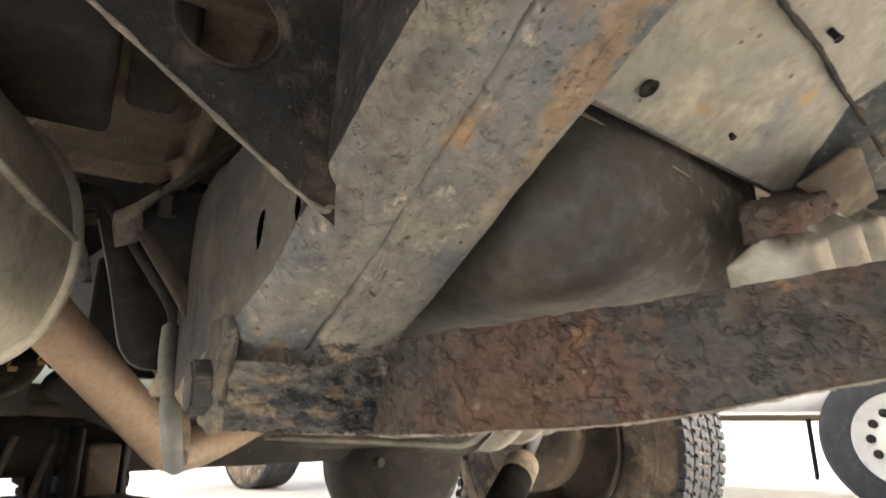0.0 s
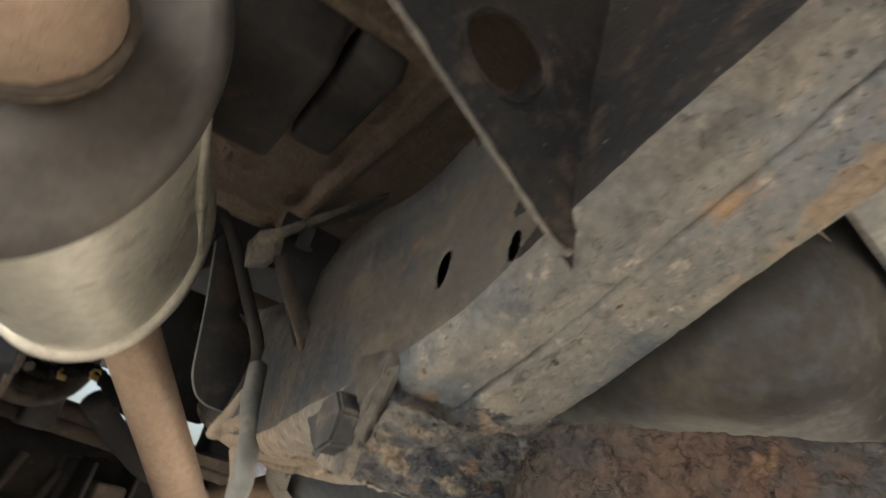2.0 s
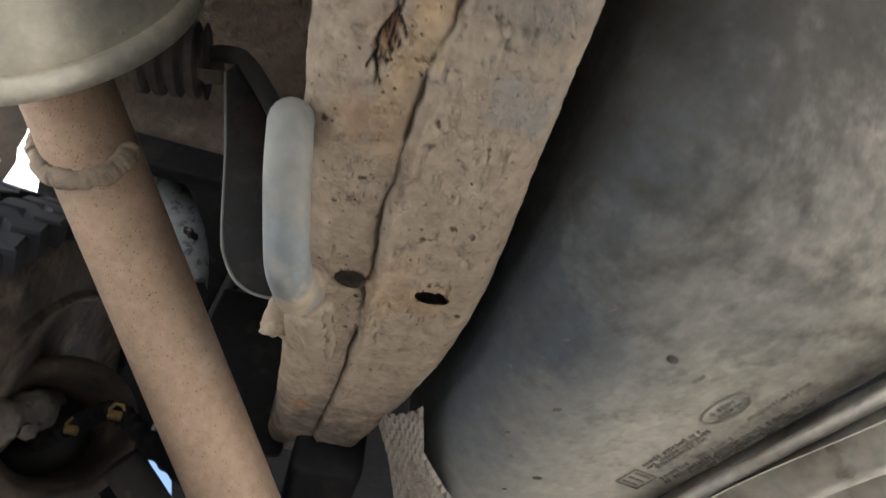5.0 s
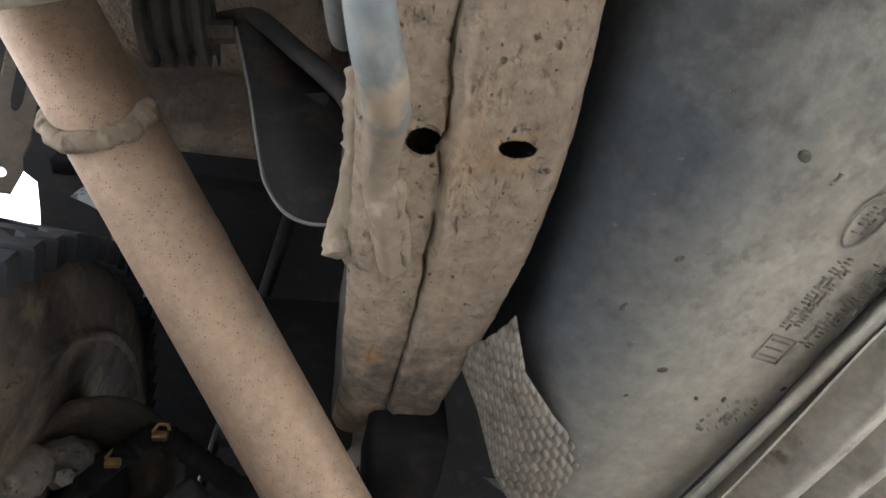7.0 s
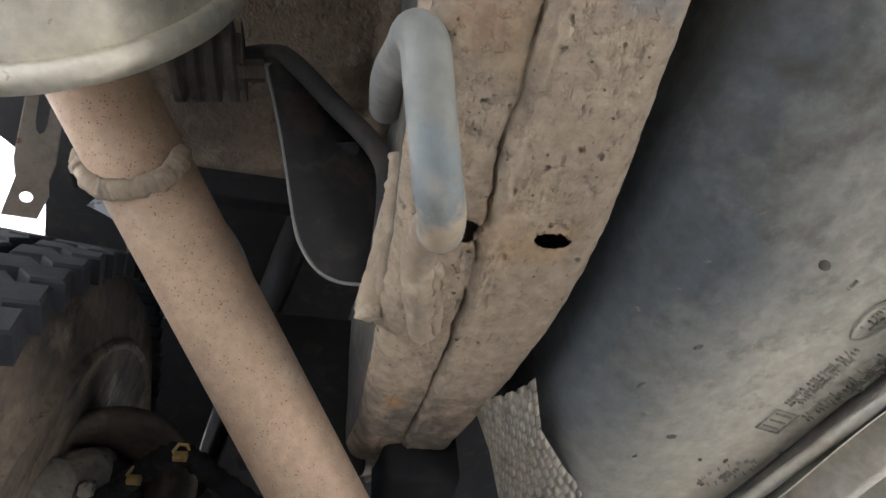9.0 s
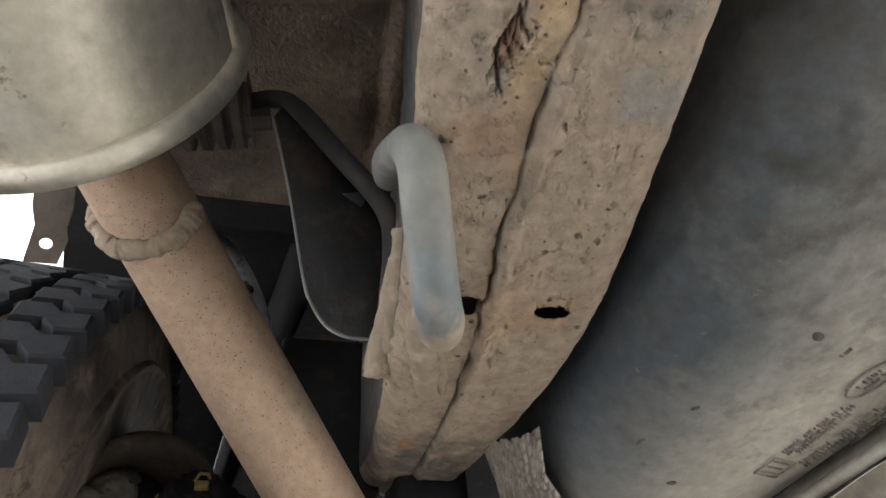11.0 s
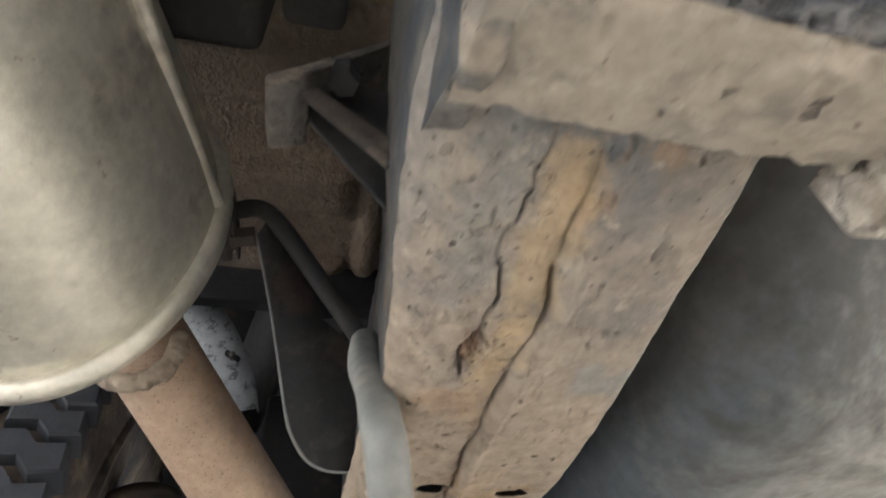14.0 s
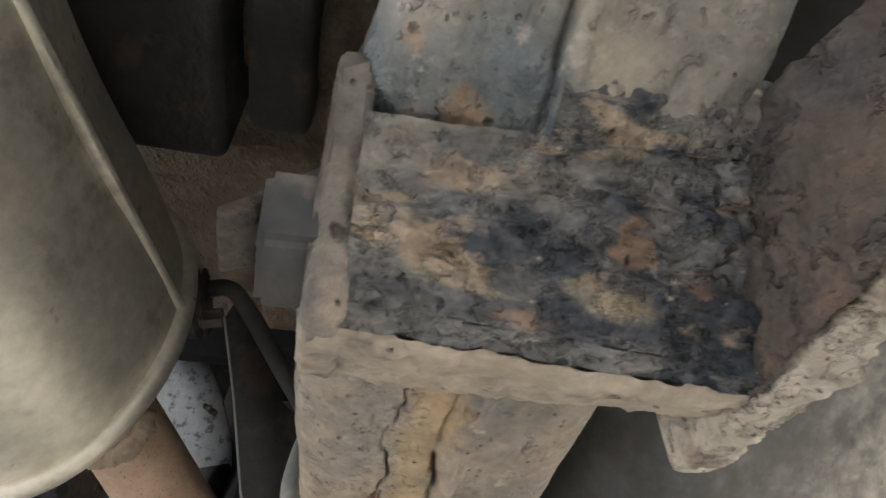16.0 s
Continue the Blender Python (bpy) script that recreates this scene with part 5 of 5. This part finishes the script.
part("spring_seat", ring_profile([(0.0, 0.02), (0.0, 0.06), (-0.02, 0.068), (-0.05, 0.06), (-0.055, 0.02)], vp(0.225, -0.02, 0.315), (0, 0, 1), 40), M_dark, axle)

hose = thing("brake_hose", (-0.03, 0.73, 0.47), "ribbed black brake hose with yellow spring clips", "hose")
hp = [(-0.10, 0.80, 0.47), (-0.07, 0.76, 0.462), (-0.052, 0.742, 0.467), (-0.031, 0.729, 0.472), (0.0, 0.735, 0.455), (0.05, 0.75, 0.43), (0.12, 0.79, 0.40)]
sp_ = smooth_path(hp, 20)
part("hose_body", tube(sp_, [0.0060 + (0.0010 if i % 4 < 2 else 0) for i in range(len(sp_))], 14), M_near_black, hose, "ribbed black hose")
for c_ in ((-0.031, 0.729, 0.472), (-0.056, 0.746, 0.466)):
    part("clip_lug", box((-0.004, -0.002, -0.0025), (0.004, 0.002, 0.0025), 0.0006, m=Matrix.Translation(Vector(c_) + Vector((0.002, -0.007, -0.0065)))), M_brass, hose, "yellow clip lug")
    for k in range(1):
        part("clip", tube([Vector(c_) + Vector((0.002, -0.0065, -0.003)) + 0.0046 * (Vector((0.97, 0.2, 0.1)) * math.cos(t) + Vector((0.0, -0.5, 0.87)) * math.sin(t)) for t in [2 * math.pi * i / 6 for i in range(6)]], 0.0012, 6, closed=True), M_brass, hose, "yellow hexagonal clip", smooth=False)
part("brake_pipe", tube(smooth_path([(-0.02, 0.75, 0.45), (0.03, 0.79, 0.42), (0.1, 0.85, 0.40), (0.3, 0.95, 0.40)], 8), 0.013, 12), M_dark, hose)

dust = thing("dust_shield", (0.0, 0.64, 0.5), "grey curved sheet-metal dust shield behind the exhaust pipe", "dust shield")
bm = bmesh.new()
rows = []
ctr = Vector((-0.20, 0.662, 0.50))
for i in range(33):
    a = 0.19 + 0.94 * i / 32
    ray_ = Vector((math.cos(a), 0, math.sin(a)))
    rows.append([bm.verts.new(ctr + ray_ * 0.15 + Vector((0, 0.012, 0))), bm.verts.new(ctr + ray_ * 0.18 + Vector((0, 0.004, 0))), bm.verts.new(ctr + ray_ * 0.204), bm.verts.new(ctr + ray_ * 0.206 + Vector((0, 0.007, 0)))])
for a, b in zip(rows, rows[1:]):
    for k in range(3):
        bm.faces.new((a[k], a[k + 1], b[k + 1], b[k]))
part("shield_sheet", bm, M_disc, dust)
part("shield_clip", box((-0.006, -0.003, -0.0015), (0.006, 0.002, 0.0015), 0.0006, m=Matrix.Translation((-0.022, 0.660, 0.578)) @ Matrix.Rotation(0.5, 4, "Y")), M_hole, dust, "small black clip")
part("shield_rivet", tube([(-0.022, 0.662, 0.578), (-0.022, 0.655, 0.577)], 0.0022, 10), M_dark, dust)

# ---- body underside ----
body = thing("body_underside", (0.4, 0.5, 0.65), "undercoated brown body floor of the vehicle with pressed ribs", "vehicle body")


def floor_sheet(x0, x1, y0, y1, z, nx, ny, ribs=True):
    verts, faces = [], []
    for i in range(nx + 1):
        for j in range(ny + 1):
            x, y = x0 + (x1 - x0) * i / nx, y0 + (y1 - y0) * j / ny
            dz = 0
            if ribs:
                k = (y % 0.085) / 0.085
                dz -= 0.012 * (1 / (1 + math.exp(-(k - 0.25) * 40)) - 1 / (1 + math.exp(-(k - 0.7) * 40))) * (1 / (1 + math.exp((x - 0.05) * 300)))
                dz -= 0.01 * math.exp(-((x - 0.066) / 0.008) ** 4)
            verts.append((x, y, z + dz))
    for i in range(nx):
        for j in range(ny):
            k = i * (ny + 1) + j
            faces.append((k, k + ny + 1, k + ny + 2, k + 1))
    return verts, [], faces


part("floor_panel", floor_sheet(-0.11, 0.14, 0.30, 0.63, 0.648, 120, 180), M_floor, body, "brown undercoated ribbed floor panel")
part("floor_panel", floor_sheet(0.14, 1.45, -2.80, 0.64, 0.672, 10, 10, False), M_floor, body)
# Near-black floor over the axle cavity: the cavity's shade is in its colour.
part("floor_panel", floor_sheet(-0.13, 1.4, 0.63, 3.4, 0.86, 10, 10, False), M_near_black, body)
part("floor_panel", floor_sheet(-0.42, 0.14, -2.80, 0.32, 0.80, 10, 10, False), M_floor, body)
part("floor_panel", floor_sheet(-0.42, -0.11, 0.32, 0.5, 0.80, 10, 10, False), M_floor, body)
part("floor_panel", floor_sheet(-0.60, -0.11, 1.36, 2.4, 0.60, 10, 10, False), M_floor, body)
part("tunnel_wall", plate([(-0.11, 0.30, 0.64), (-0.11, 0.74, 0.64), (-0.11, 0.74, 0.82), (-0.11, 0.30, 0.82)], (-1, 0, 0), 0.004), M_floor, body)
# Dark step closes the cavity and blocks sun; shade is in its colour.
part("step_wall", box((-0.13, 0.628, 0.605), (1.4, 0.640, 0.87), 0.002), M_near_black, body)
M_rib = material("dark_greasy_rib", (0.048, 0.044, 0.041), [((0.03, 0.029, 0.029), 14, 0.48, 0.62, 5), ((0.09, 0.064, 0.045), 30, 0.58, 0.7, 5)], rough=0.85, bumps=[(110, 0.001, 5)])
part("floor_rib", box((-0.105, 0.31, 0.592), (-0.004, 0.427, 0.66), 0.006), M_rib, body, "dark boxed floor rib")
part("floor_rib", box((0.002, 0.31, 0.612), (0.034, 0.42, 0.66), 0.006), M_rib, body, "dark boxed floor rib")
part("step_wall", box((-0.42, 0.300, 0.63), (0.15, 0.312, 0.82), 0.002), M_floor, body)
part("step_wall", box((0.132, -2.80, 0.66), (0.144, 0.30, 0.82), 0.002), M_floor, body)
part("step_wall", box((-0.42, -2.82, 0.45), (1.45, -2.80, 1.0), 0.002), M_floor, body)
bm = bmesh.new()
rows = []
for i in range(33):
    a = math.pi * (-0.12 + 0.92 * i / 32)
    y, z = 0.47 * math.cos(a), 0.39 + 0.47 * math.sin(a)
    outer = -0.03 - 0.12 * min(1, max(0, (a / math.pi - 0.60) / 0.08))
    rows.append([bm.verts.new(vp(x, y, z)) for x in (outer, 0.08, 0.22)])
for a, b in zip(rows, rows[1:]):
    for k in range(2):
        bm.faces.new((a[k], a[k + 1], b[k + 1], b[k]))
# Added backing wall: keeps the cavity dark and shuts out sky and sun.
part("dark_backing_wall", plate([vp(0.222, -0.34, 0.60), vp(0.222, 0.75, 0.54), vp(0.222, 0.75, 0.88), vp(0.222, -0.34, 0.88)], V.to_3x3() @ Vector((1, 0, 0)), 0.004), M_near_black, body, "added near-black backing wall beside the wheel")
part("wheel_arch", bm, M_near_black, body, "black wheel-arch liner")
part("spring_perch", box((0.0845, 0.672, 0.4275), (0.1270, 0.735, 0.49), 0.006), M_near_black, frame_thing, "blue-black bump stop bracket under the rail")

M_strap = material("speckled_strap", (0.20, 0.18, 0.155), [((0.12, 0.10, 0.085), 40, 0.5, 0.64, 5), ((0.10, 0.06, 0.04), 110, 0.62, 0.68, 4)], rough=0.85, bumps=[(160, 0.0006, 4)])
# slotted strap hanging near the wheel arch
e8 = Vector((0.053, 0.411, 0.237))
strap = thing("slotted_bracket", e8 + 0.62 * Vector((-0.435, 0.355, 0.827)), "rusty slotted metal strap hanging from the body", "bracket")
a_, b_ = e8 + Vector((0.004, 0, 0)) + 0.45 * Vector((-0.425, 0.335, 0.842)), e8 + Vector((0.000, 0, 0)) + 0.40 * Vector((-0.436, 0.500, 0.748))
dv = b_ - a_
L_, W_ = dv.length, 0.0095
dn = dv.normalized()
sn = dn.cross(Vector((-0.43, 0.45, 0.78))).normalized()
fn = sn.cross(dn)
outline = [(-1, 0), (-1.08, 0.66), (-0.85, 0.77), (0.85, 0.77), (1.08, 0.66), (1, 0), (0.36, 0), (0.36, 0.40), (0.25, 0.46), (0, 0.485), (-0.25, 0.46), (-0.36, 0.40), (-0.36, 0)]
part("strap", plate([a_ + sn * (u_ * W_) + dn * (v_ * L_) for u_, v_ in outline], fn, 0.0025, 0.0005), M_strap, strap, "rust-speckled grey slotted strap", smooth=False)
foot, hole_, N_ = [(-0.8, 0.765), (0.8, 0.765), (0.95, 0.86), (0.55, 1.0), (-1.2, 1.0)], (-0.15, 0.885), 30
rim_, inner_ = [], []
for k in range(N_):
    s_ = len(foot) * k / N_
    p_, q_ = foot[int(s_)], foot[(int(s_) + 1) % len(foot)]
    g_ = s_ - int(s_)
    u_, v_ = p_[0] + (q_[0] - p_[0]) * g_, p_[1] + (q_[1] - p_[1]) * g_
    ang = math.atan2((v_ - hole_[1]) * L_, (u_ - hole_[0]) * W_)
    rim_.append(a_ + sn * (u_ * W_) + dn * (v_ * L_) + fn * (0.03 * (v_ - 0.77) * L_ * 8))
    ui, vi = hole_[0] * W_ + 0.0032 * math.cos(ang), hole_[1] * L_ + 0.0032 * math.sin(ang)
    inner_.append(a_ + sn * ui + dn * vi + fn * (0.03 * (vi / L_ - 0.77) * L_ * 8))
bm = loft([rim_, inner_, [p + fn * 0.002 for p in inner_], [p + fn * 0.002 for p in rim_], rim_], caps=False)
bmesh.ops.remove_doubles(bm, verts=bm.verts, dist=1e-6)
part("bent_foot", bm, M_strap, strap, "bent foot with a round hole", smooth=False)

# ---- neighbouring car ----
car = thing("parked_car", (3.4, 1.5, 0), "white car parked alongside, steel wheel with round holes", "car")
cw = Vector((0.924, 0.383, 0)) * 3.5 + Vector((0, 0, 0.33))
cax = Vector((0.9, 0.45, 0)).normalized()
part("tyre", ring_profile([(-0.09, 0.2), (-0.1, 0.25), (-0.1, 0.31), (-0.08, 0.33), (0.08, 0.33), (0.1, 0.31), (0.1, 0.25), (0.09, 0.2)], cw, cax), M_tyre, car, "black tyre")
rimp = part("rim", ring_profile([(-0.095, 0.205), (-0.08, 0.19), (-0.05, 0.17), (-0.06, 0.1), (-0.075, 0.06), (-0.08, 0.001)], cw, cax), M_rim, car, "pale steel rim")
uu = Vector((-cax.y, cax.x, 0))
for k in range(12):
    a = 2 * math.pi * k / 12
    c_ = cw - cax * 0.066 + 0.13 * (uu * math.cos(a) + Vector((0, 0, 1)) * math.sin(a))
    part("vent_hole", tube([c_ + cax * 0.01, c_ - cax * 0.001], 0.02, 14), M_hole, rimp)
part("car_body", box((-0.8, -2.0, 0.45), (0.8, 2.2, 1.4), 0.15, m=Matrix.Translation((cw.x, cw.y, 0)) @ Matrix.Rotation(math.atan2(cax.y, cax.x), 4, "Z") @ Matrix.Translation((0.75, 0.3, 0)), seg=4), M_paint, car, "white car body")
part("mud_flap", box((-0.02, 0.36, 0.14), (0.16, 0.375, 0.42), 0.004, m=Matrix.Translation((cw.x, cw.y, 0)) @ Matrix.Rotation(math.atan2(cax.y, cax.x), 4, "Z")), M_near_black, car, "black mud flap")

# ---- added white wall: stands in for bright sky, bounces light under the body ----
tagged(part("bounce_wall", box((-3.5, -1.5, 0), (-3.2, 12, 9.0), 0.01), M_paint), "added tall white wall that stands in for bright sky and bounces sunlight", "wall", kind="structure")
